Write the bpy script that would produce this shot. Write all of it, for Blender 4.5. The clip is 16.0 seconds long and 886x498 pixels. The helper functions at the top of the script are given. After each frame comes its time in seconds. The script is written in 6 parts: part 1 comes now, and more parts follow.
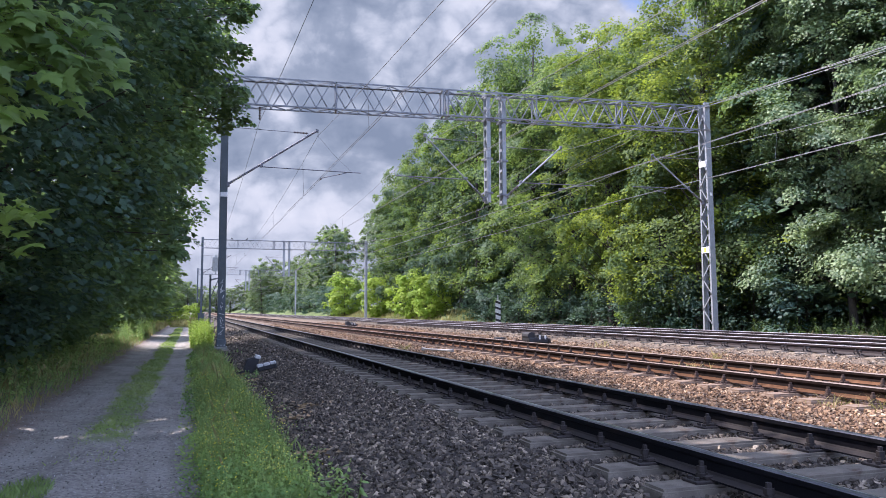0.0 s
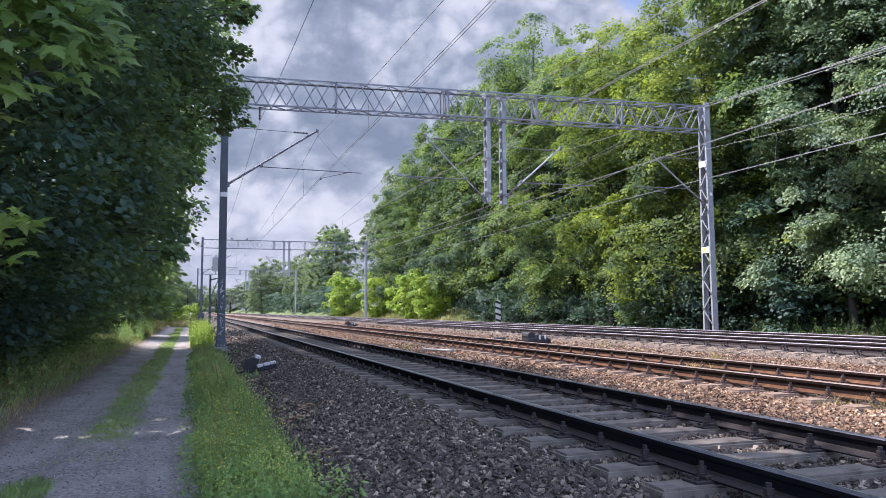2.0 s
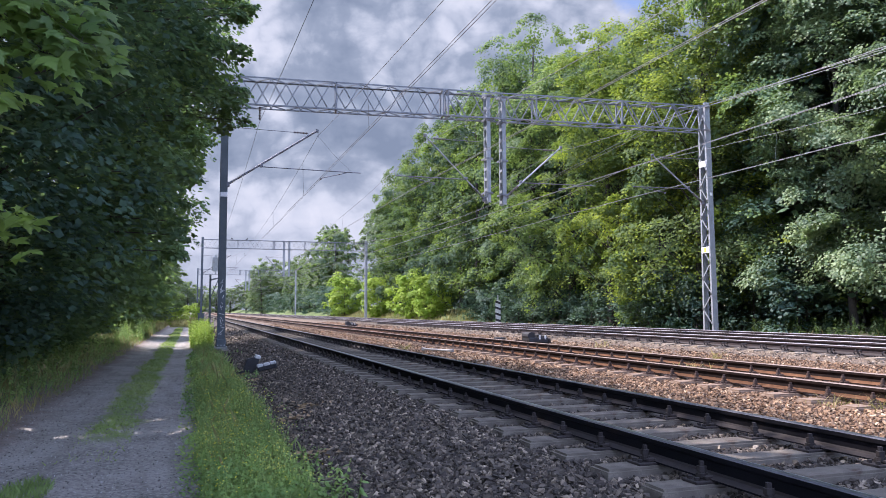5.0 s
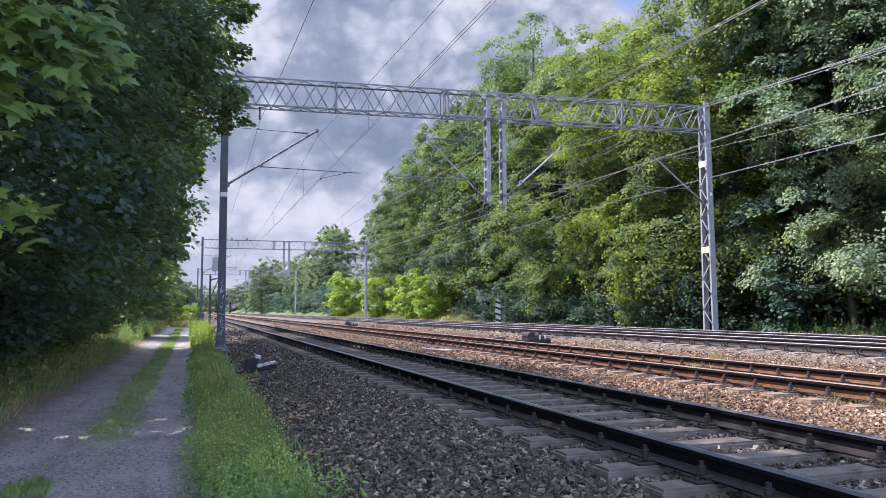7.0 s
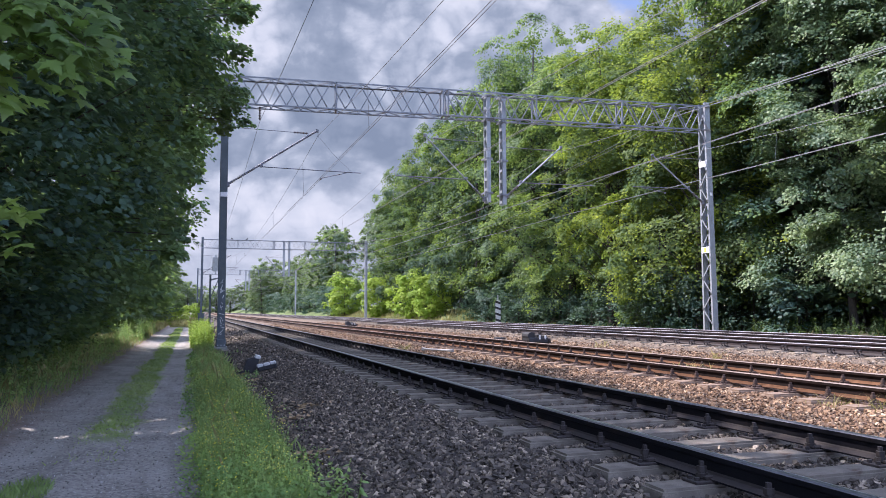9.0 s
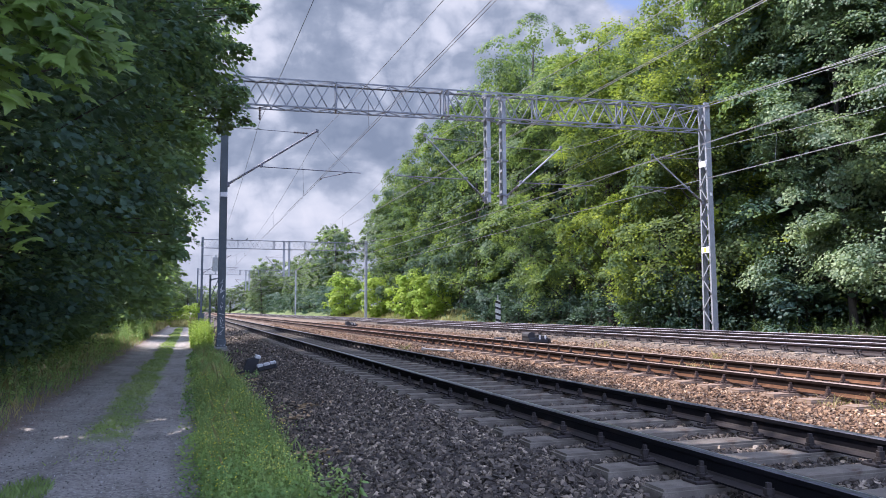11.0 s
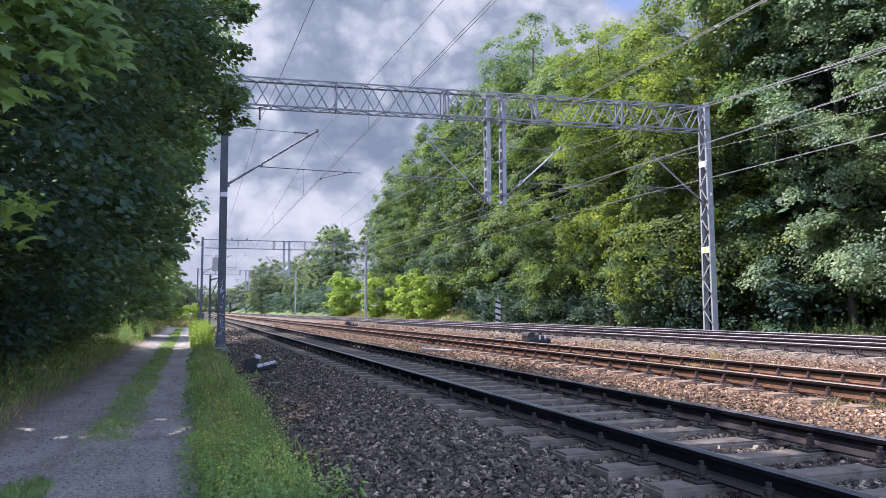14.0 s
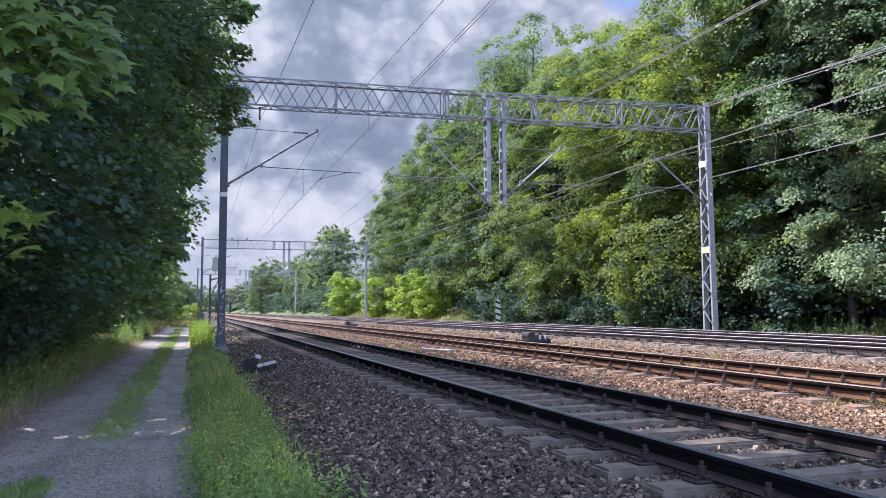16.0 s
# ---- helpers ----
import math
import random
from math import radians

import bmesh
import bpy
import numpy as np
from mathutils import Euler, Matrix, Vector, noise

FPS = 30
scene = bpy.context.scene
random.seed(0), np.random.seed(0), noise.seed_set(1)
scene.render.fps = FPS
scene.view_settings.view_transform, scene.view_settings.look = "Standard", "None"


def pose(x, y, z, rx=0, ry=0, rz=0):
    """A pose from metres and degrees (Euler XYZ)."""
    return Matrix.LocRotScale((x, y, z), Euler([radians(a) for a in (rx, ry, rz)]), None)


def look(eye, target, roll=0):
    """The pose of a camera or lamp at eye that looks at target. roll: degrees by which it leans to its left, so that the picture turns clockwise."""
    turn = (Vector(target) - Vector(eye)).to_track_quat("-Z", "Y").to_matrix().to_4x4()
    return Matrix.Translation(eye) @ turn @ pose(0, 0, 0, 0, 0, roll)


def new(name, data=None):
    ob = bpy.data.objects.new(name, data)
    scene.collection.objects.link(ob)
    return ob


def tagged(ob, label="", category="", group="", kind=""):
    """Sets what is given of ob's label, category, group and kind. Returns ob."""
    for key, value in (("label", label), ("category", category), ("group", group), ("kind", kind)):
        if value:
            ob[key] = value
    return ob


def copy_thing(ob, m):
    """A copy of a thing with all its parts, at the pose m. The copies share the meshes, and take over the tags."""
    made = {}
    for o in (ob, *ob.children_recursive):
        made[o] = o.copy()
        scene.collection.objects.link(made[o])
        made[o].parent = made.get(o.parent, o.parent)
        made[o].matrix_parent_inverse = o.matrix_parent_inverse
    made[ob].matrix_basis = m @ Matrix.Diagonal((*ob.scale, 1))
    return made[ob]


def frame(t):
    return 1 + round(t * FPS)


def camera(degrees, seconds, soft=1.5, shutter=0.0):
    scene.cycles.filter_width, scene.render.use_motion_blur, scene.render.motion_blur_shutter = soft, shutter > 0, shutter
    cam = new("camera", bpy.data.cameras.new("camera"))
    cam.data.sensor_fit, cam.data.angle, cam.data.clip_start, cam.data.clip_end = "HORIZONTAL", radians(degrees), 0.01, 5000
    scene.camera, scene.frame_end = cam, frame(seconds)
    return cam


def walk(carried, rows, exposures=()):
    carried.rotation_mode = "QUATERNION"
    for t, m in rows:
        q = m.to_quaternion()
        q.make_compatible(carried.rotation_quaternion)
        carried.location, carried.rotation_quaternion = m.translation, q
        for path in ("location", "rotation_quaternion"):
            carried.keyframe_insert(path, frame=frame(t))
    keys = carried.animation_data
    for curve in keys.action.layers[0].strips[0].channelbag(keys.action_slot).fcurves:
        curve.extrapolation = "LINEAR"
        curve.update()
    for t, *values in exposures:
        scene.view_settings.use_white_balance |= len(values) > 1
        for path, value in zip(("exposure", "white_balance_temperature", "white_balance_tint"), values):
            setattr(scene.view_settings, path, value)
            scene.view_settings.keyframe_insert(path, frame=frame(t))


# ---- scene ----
cam = camera(61.45, 16.0, soft=0.65)
EYE = (0.0, 0.0, 0.931)
AIM = pose(*EYE, 90, 0, -18.617) @ pose(0, 0, 0, 4.701, 0, 0) @ pose(0, 0, 0, 0, 0, -0.268)
walk(cam, [(0.0, AIM), (16.0, AIM)], exposures=[(0.0, 1.28, 6000, 26), (16.0, 1.28, 6000, 26)])

# ---------------------------------------------------------------- light
SUN_EL, SUN_AZ = radians(55), radians(-55)
SUN_DIR = Vector((math.sin(SUN_AZ) * math.cos(SUN_EL), math.cos(SUN_AZ) * math.cos(SUN_EL), math.sin(SUN_EL)))
sun = new("sun", bpy.data.lights.new("sun", "SUN"))
sun.data.energy, sun.data.angle, sun.data.color = 4.6, radians(0.6), (1.0, 0.94, 0.84)
sun.matrix_world = look(SUN_DIR * 200, (0, 0, 0))

world = bpy.data.worlds.new("sky")
scene.world = world
world.use_nodes = True
wt = world.node_tree
sky = wt.nodes.new("ShaderNodeTexSky")
sky.sky_type, sky.sun_disc = "NISHITA", False
sky.sun_elevation, sky.sun_rotation = SUN_EL, SUN_AZ
# broken cloud all over the sky: bright veils over the clear blue
co = wt.nodes.new("ShaderNodeTexCoord")
cl = wt.nodes.new("ShaderNodeTexNoise")
cl.inputs["Scale"].default_value, cl.inputs["Detail"].default_value = 2.4, 7.0
wt.links.new(co.outputs["Generated"], cl.inputs["Vector"])
cr = wt.nodes.new("ShaderNodeValToRGB")
cr.color_ramp.elements[0].position, cr.color_ramp.elements[0].color = 0.34, (0.25, 0.25, 0.25, 1)
cr.color_ramp.elements[1].position, cr.color_ramp.elements[1].color = 0.62, (1, 1, 1, 1)
wt.links.new(cl.outputs["Fac"], cr.inputs[0])
mx = wt.nodes.new("ShaderNodeMix")
mx.data_type = "RGBA"
wt.links.new(cr.outputs[0], mx.inputs[0])
wt.links.new(sky.outputs[0], mx.inputs[6])
mx.inputs[7].default_value = (4.7, 5.9, 8.3, 1)
wt.links.new(mx.outputs[2], wt.nodes["Background"].inputs[0])
wt.nodes["Background"].inputs[1].default_value = 0.15


# ---------------------------------------------------------------- node helpers
class Nodes:
    """Short hand for node trees."""

    def __init__(self, name):
        self.mat = bpy.data.materials.new(name)
        self.mat.use_nodes = True
        self.t = self.mat.node_tree
        self.bsdf = self.t.nodes["Principled BSDF"]
        self.out = self.t.nodes["Material Output"]

    def add(self, kind, **values):
        n = self.t.nodes.new("ShaderNode" + kind)
        for k, v in values.items():
            if k == "operation":
                n.operation = v
            elif k == "blend":
                n.blend_type = v
        return n

    def put(self, a, b):
        self.t.links.new(a, b)

    def coord(self, which="Object"):
        return self.add("TexCoord").outputs[which]

    def noise(self, scale, detail=4.0, rough=0.55, vec=None, distortion=0.0):
        n = self.add("TexNoise")
        n.inputs["Scale"].default_value, n.inputs["Detail"].default_value = scale, detail
        n.inputs["Roughness"].default_value, n.inputs["Distortion"].default_value = rough, distortion
        self.put(vec if vec is not None else self.coord(), n.inputs["Vector"])
        return n.outputs["Fac"]

    def voronoi(self, scale, vec=None, feature="F1", out="Distance"):
        n = self.add("TexVoronoi")
        n.feature = feature
        n.inputs["Scale"].default_value = scale
        self.put(vec if vec is not None else self.coord(), n.inputs["Vector"])
        return n.outputs[out]

    def math(self, op, a, b=None, c=None, clamp=False):
        n = self.add("Math", operation=op)
        n.use_clamp = clamp
        for i, v in enumerate((a, b, c)):
            if v is None:
                continue
            if isinstance(v, (int, float)):
                n.inputs[i].default_value = v
            else:
                self.put(v, n.inputs[i])
        return n.outputs[0]

    def step(self, v, lo, hi, smooth=True):
        n = self.add("MapRange")
        n.interpolation_type = "SMOOTHSTEP" if smooth else "LINEAR"
        n.inputs["From Min"].default_value, n.inputs["From Max"].default_value = lo, hi
        self.put(v, n.inputs["Value"])
        return n.outputs["Result"]

    def ramp(self, v, stops):
        n = self.add("ValToRGB")
        e = n.color_ramp.elements
        while len(e) < len(stops):
            e.new(0.5)
        for el, (p, c) in zip(e, stops):
            el.position, el.color = p, (*c, 1)
        self.put(v, n.inputs[0])
        return n.outputs[0]

    def mix(self, fac, a, b, blend="MIX"):
        n = self.add("Mix", blend=blend)
        n.data_type = "RGBA"
        for v, i in ((fac, 0), (a, 6), (b, 7)):
            if isinstance(v, (int, float)):
                n.inputs[i].default_value = v
            elif isinstance(v, tuple):
                n.inputs[i].default_value = (*v, 1)
            else:
                self.put(v, n.inputs[i])
        return n.outputs[2]

    def bump(self, height, strength=0.4, distance=0.01):
        n = self.add("Bump")
        n.inputs["Strength"].default_value, n.inputs["Distance"].default_value = strength, distance
        self.put(height, n.inputs["Height"])
        self.put(n.outputs[0], self.bsdf.inputs["Normal"])
        return n.outputs[0]

    def colour(self, v):
        if isinstance(v, tuple):
            self.bsdf.inputs["Base Color"].default_value = (*v, 1)
        else:
            self.put(v, self.bsdf.inputs["Base Color"])

    def rough(self, v):
        if isinstance(v, (int, float)):
            self.bsdf.inputs["Roughness"].default_value = v
        else:
            self.put(v, self.bsdf.inputs["Roughness"])


def surface(name, c1, c2, scale=8.0, fine=60.0, rough=0.8, metal=0.0, relief=0.3, depth=0.004, c3=None, spec=0.5):
    """A plain weathered surface: two tones in patches, a fine grain, a third tone as stains."""
    n = Nodes(name)
    base = n.mix(n.step(n.noise(scale), 0.35, 0.65), c1, c2)
    grain = n.noise(fine, 3.0)
    base = n.mix(n.step(grain, 0.3, 0.75), base, tuple(x * 0.7 for x in c2))
    if c3:
        base = n.mix(n.step(n.noise(scale * 0.6, 6.0, 0.7), 0.55, 0.7), base, c3)
    n.colour(base)
    n.rough(n.math("MULTIPLY_ADD", grain, 0.25, rough - 0.12, True))
    n.bsdf.inputs["Metallic"].default_value = metal
    n.bsdf.inputs["Specular IOR Level"].default_value = spec
    n.bump(grain, relief, depth)
    return n.mat


def leafy(name, stops, glow=0.4, gloss=0.46, tint=(0.30, 0.46, 0.07), wax=0.5):
    """Foliage: a tone for each leaf, light that passes through it, and a waxy upper side."""
    n = Nodes(name)
    per = n.add("NewGeometry").outputs["Random Per Island"]
    # Clump-sized patches of the ramp put light and dark masses into the colour.
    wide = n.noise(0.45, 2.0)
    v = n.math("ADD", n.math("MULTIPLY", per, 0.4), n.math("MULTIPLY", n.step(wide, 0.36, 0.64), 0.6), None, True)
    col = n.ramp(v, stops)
    ob = n.add("ObjectInfo").outputs["Random"]
    col = n.mix(n.math("MULTIPLY", ob, 0.3), col, tuple(0.5 * (a + b) * k for a, b, k in zip(stops[0][1], stops[-1][1], (1.2, 1.0, 0.6))))
    n.colour(col)
    n.rough(gloss)
    n.bsdf.inputs["Specular IOR Level"].default_value = wax
    tr = n.add("BsdfTranslucent")
    n.put(n.mix(0.5, col, tint), tr.inputs[0])
    m = n.add("MixShader")
    m.inputs[0].default_value = glow
    n.put(n.bsdf.outputs[0], m.inputs[1])
    n.put(tr.outputs[0], m.inputs[2])
    n.put(m.outputs[0], n.out.inputs[0])
    return n.mat


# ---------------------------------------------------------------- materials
# Maple, hornbeam, oak and ash: blue shade and sunlit yellow put into the stops.
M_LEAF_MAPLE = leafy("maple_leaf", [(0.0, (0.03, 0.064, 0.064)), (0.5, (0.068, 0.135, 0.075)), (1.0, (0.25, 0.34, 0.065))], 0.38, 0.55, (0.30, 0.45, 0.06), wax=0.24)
# One lane maple leaf in two tones: bluish shade here, sunlight in the next.
M_LEAF_LANE_SHADE = leafy("shaded_lane_maple_leaf", [(0.0, (0.039, 0.080, 0.074)), (0.5, (0.049, 0.097, 0.08)), (1.0, (0.066, 0.12, 0.082))], 0.36, 0.65, (0.26, 0.42, 0.09), wax=0.18)
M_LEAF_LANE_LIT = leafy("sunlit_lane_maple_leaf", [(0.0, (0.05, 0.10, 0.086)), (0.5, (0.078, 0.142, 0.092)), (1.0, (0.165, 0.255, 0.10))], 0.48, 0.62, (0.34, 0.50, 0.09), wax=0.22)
# Shade under and inside the wood is put into this darker leaf colour.
M_LEAF_SHADE = leafy("shade_toned_leaf", [(0.0, (0.026, 0.058, 0.051)), (0.5, (0.038, 0.079, 0.058)), (1.0, (0.066, 0.122, 0.064))], 0.2, 0.6, (0.2, 0.36, 0.1), wax=0.32)
# Near boughs: sunlight on the shaded leaves is put into a brighter base colour.
M_LEAF_NEAR = leafy("sun_toned_maple_leaf", [(0.0, (0.075, 0.135, 0.06)), (0.5, (0.14, 0.235, 0.06)), (1.0, (0.26, 0.36, 0.065))], 0.5, wax=0.35)
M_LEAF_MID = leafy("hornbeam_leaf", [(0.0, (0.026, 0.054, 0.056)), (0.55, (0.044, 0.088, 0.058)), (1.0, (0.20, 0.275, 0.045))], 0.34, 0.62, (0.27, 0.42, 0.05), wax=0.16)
# Far trees: distance haze is put into these paler, bluer leaf tones.
M_LEAF_FAR = leafy("haze_toned_leaf", [(0.0, (0.055, 0.085, 0.068)), (0.5, (0.085, 0.125, 0.085)), (1.0, (0.13, 0.18, 0.10))], 0.45, 0.6, wax=0.4)
# Silvery sheen of sun on these leaves is painted into the pale stops.
M_LEAF_EDGE = leafy("sheen_toned_maple_leaf", [(0.0, (0.045, 0.09, 0.074)), (0.5, (0.10, 0.17, 0.10)), (1.0, (0.30, 0.38, 0.19))], 0.36, 0.5, (0.32, 0.47, 0.14), wax=0.3)
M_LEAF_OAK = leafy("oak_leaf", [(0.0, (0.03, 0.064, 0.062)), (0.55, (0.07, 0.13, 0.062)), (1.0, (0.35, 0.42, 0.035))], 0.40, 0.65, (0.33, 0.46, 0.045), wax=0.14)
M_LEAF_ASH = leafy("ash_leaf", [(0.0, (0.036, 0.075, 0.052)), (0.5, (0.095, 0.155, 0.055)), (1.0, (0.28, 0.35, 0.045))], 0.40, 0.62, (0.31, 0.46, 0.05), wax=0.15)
M_LEAF_LIME = leafy("robinia_leaf", [(0.0, (0.17, 0.27, 0.035)), (0.5, (0.27, 0.39, 0.05)), (1.0, (0.40, 0.50, 0.07))], 0.45, 0.55, wax=0.3)
M_LEAF_DULL = leafy("willow_leaf", [(0.0, (0.03, 0.058, 0.046)), (0.5, (0.07, 0.118, 0.077)), (1.0, (0.18, 0.24, 0.12))], 0.32, 0.6, wax=0.3)
M_GRASS = leafy("grass_blade", [(0.0, (0.13, 0.21, 0.075)), (0.5, (0.22, 0.325, 0.10)), (1.0, (0.36, 0.43, 0.16))], 0.38, 0.55)
M_GRASS_DRY = leafy("dry_grass_blade", [(0.0, (0.13, 0.155, 0.045)), (0.5, (0.26, 0.25, 0.085)), (1.0, (0.45, 0.385, 0.175))], 0.3, 0.6, (0.4, 0.36, 0.12))
M_WEED = leafy("weed_leaf", [(0.0, (0.075, 0.165, 0.062)), (0.5, (0.19, 0.33, 0.095)), (1.0, (0.40, 0.50, 0.13))], 0.42, 0.5)
M_BARK = surface("bark", (0.035, 0.03, 0.026), (0.065, 0.055, 0.045), 6, 40, 0.9, 0, 0.9, 0.02, (0.08, 0.09, 0.05))
M_CONCRETE = surface("sleeper_concrete", (0.105, 0.091, 0.072), (0.18, 0.156, 0.124), 7, 110, 0.92, 0, 0.6, 0.006, (0.075, 0.05, 0.035), 0.3)
M_CONCRETE_RUSTY = surface("rusty_sleeper_concrete", (0.17, 0.115, 0.078), (0.24, 0.17, 0.118), 5, 90, 0.88, 0, 0.35, 0.004, (0.14, 0.08, 0.048))
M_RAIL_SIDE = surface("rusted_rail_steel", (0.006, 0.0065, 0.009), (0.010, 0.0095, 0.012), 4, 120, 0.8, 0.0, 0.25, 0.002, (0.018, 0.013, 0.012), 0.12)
M_RAIL_MAIN = surface("brown_rail_steel", (0.026, 0.019, 0.021), (0.043, 0.029, 0.029), 4, 120, 0.7, 0.0, 0.25, 0.002, (0.066, 0.042, 0.037))
M_RAIL_RUST = surface("dark_rusted_rail_steel", (0.013, 0.009, 0.008), (0.024, 0.015, 0.012), 4, 120, 0.85, 0.0, 0.3, 0.002, (0.045, 0.026, 0.016), 0.15)
M_RAIL_FOOT = surface("orange_rusted_rail_foot", (0.075, 0.036, 0.018), (0.13, 0.062, 0.030), 4, 120, 0.88, 0.0, 0.3, 0.002, (0.18, 0.095, 0.05), 0.2)
M_RAIL_TAN = surface("tan_rail_head_steel", (0.15, 0.115, 0.10), (0.24, 0.185, 0.155), 3, 200, 0.5, 0.3, 0.08, 0.001)
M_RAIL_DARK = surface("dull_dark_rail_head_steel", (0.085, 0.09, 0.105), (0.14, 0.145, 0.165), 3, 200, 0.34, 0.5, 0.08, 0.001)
# Polished edge strip; its pale colour also stands in for the sun glint.
M_RAIL_GLINT = surface("polished_glint_edge_steel", (0.55, 0.55, 0.57), (0.68, 0.68, 0.70), 3, 200, 0.3, 0.8, 0.05, 0.001)
M_RAIL_TOP = surface("polished_rail_steel", (0.34, 0.33, 0.35), (0.48, 0.46, 0.48), 3, 200, 0.36, 0.5, 0.08, 0.001)
M_FASTENER = surface("fastener_steel", (0.017, 0.014, 0.014), (0.036, 0.027, 0.023), 12, 150, 0.8, 0.0, 0.3, 0.002)
M_FASTENER_RUST = surface("rusty_fastener_steel", (0.045, 0.028, 0.022), (0.085, 0.05, 0.036), 12, 150, 0.8, 0.0, 0.3, 0.002)
M_GALV = surface("galvanised_steel", (0.25, 0.27, 0.275), (0.33, 0.35, 0.355), 3, 60, 0.6, 0.2, 0.12, 0.002, (0.34, 0.33, 0.315))
M_MAST_GREY = surface("painted_mast_grey", (0.065, 0.083, 0.092), (0.098, 0.118, 0.128), 2, 50, 0.65, 0.0, 0.15, 0.002, (0.11, 0.105, 0.095), 0.4)
M_TRUSS = surface("truss_steel", (0.16, 0.175, 0.19), (0.22, 0.235, 0.25), 2, 50, 0.65, 0.1, 0.12, 0.002, (0.25, 0.215, 0.185))
M_TUBE = surface("cantilever_tube_steel", (0.13, 0.13, 0.15), (0.18, 0.18, 0.2), 4, 60, 0.6, 0.3, 0.1, 0.002)
M_WIRE = surface("copper_wire", (0.16, 0.16, 0.17), (0.22, 0.22, 0.23), 4, 60, 0.5, 0.6, 0.1, 0.001)
M_INSUL = surface("brown_porcelain", (0.085, 0.07, 0.068), (0.12, 0.10, 0.095), 8, 60, 0.3, 0, 0.05, 0.001)
M_BLACK = surface("black_cast_housing", (0.016, 0.016, 0.018), (0.028, 0.028, 0.03), 6, 80, 0.75, 0.1, 0.2, 0.003)
M_WHITE = surface("white_paint", (0.72, 0.73, 0.72), (0.80, 0.80, 0.79), 5, 60, 0.5, 0, 0.1, 0.001, (0.6, 0.58, 0.53))
M_GREY_BOX = surface("grey_box_paint", (0.19, 0.19, 0.185), (0.25, 0.25, 0.24), 4, 60, 0.6, 0, 0.1, 0.002)
M_YELLOW = surface("yellow_paint", (0.7, 0.5, 0.05), (0.75, 0.56, 0.08), 8, 60, 0.5, 0, 0.1, 0.001)
M_WHITE_DULL = surface("weathered_white_paint", (0.42, 0.43, 0.42), (0.58, 0.58, 0.56), 7, 60, 0.6, 0, 0.2, 0.002, (0.22, 0.22, 0.2))
M_SIGNAL_GREY = surface("signal_grey", (0.34, 0.35, 0.33), (0.46, 0.47, 0.44), 9, 60, 0.7, 0, 0.2, 0.002, (0.26, 0.25, 0.21))
M_CAR = surface("car_paint", (0.32, 0.37, 0.42), (0.36, 0.41, 0.46), 2, 60, 0.3, 0.4, 0.02, 0.001)
M_LITTER = leafy("dry_fallen_leaf", [(0.0, (0.16, 0.10, 0.05)), (0.5, (0.28, 0.19, 0.10)), (1.0, (0.42, 0.31, 0.18))], 0.2, 0.7, (0.35, 0.26, 0.12))
M_FLOWER = leafy("yellow_flower", [(0.0, (0.55, 0.50, 0.04)), (0.5, (0.7, 0.62, 0.05)), (1.0, (0.8, 0.75, 0.15))], 0.3, 0.6, (0.7, 0.65, 0.1))


def stone_mat(name, tones):
    n = Nodes(name)
    r = n.math("FRACT", n.math("ADD", n.add("NewGeometry").outputs["Random Per Island"], n.add("ObjectInfo").outputs["Random"]))
    col = n.ramp(r, tones)
    g = n.noise(45, 5.0, 0.65)
    col = n.mix(n.step(g, 0.4, 0.7), col, n.mix(0.55, col, (0.10, 0.075, 0.06)))
    n.colour(col)
    n.rough(0.88)
    n.bump(g, 0.5, 0.006)
    return n.mat


M_STONE = stone_mat("ballast_granite", [(0.0, (0.022, 0.018, 0.0135)), (0.5, (0.064, 0.052, 0.038)), (0.88, (0.17, 0.136, 0.096)), (1.0, (0.42, 0.34, 0.24))])
M_STONE_RUST = stone_mat("rust_dusted_ballast", [(0.0, (0.055, 0.031, 0.016)), (0.45, (0.165, 0.092, 0.046)), (0.85, (0.29, 0.175, 0.092)), (1.0, (0.46, 0.345, 0.22))])
M_LANE_STONE = stone_mat("lane_pebble", [(0.0, (0.06, 0.056, 0.05)), (0.5, (0.20, 0.19, 0.175)), (1.0, (0.50, 0.49, 0.47))])
M_STONE_PALE = stone_mat("pale_ballast", [(0.0, (0.065, 0.05, 0.032)), (0.5, (0.17, 0.128, 0.085)), (1.0, (0.34, 0.275, 0.195))])


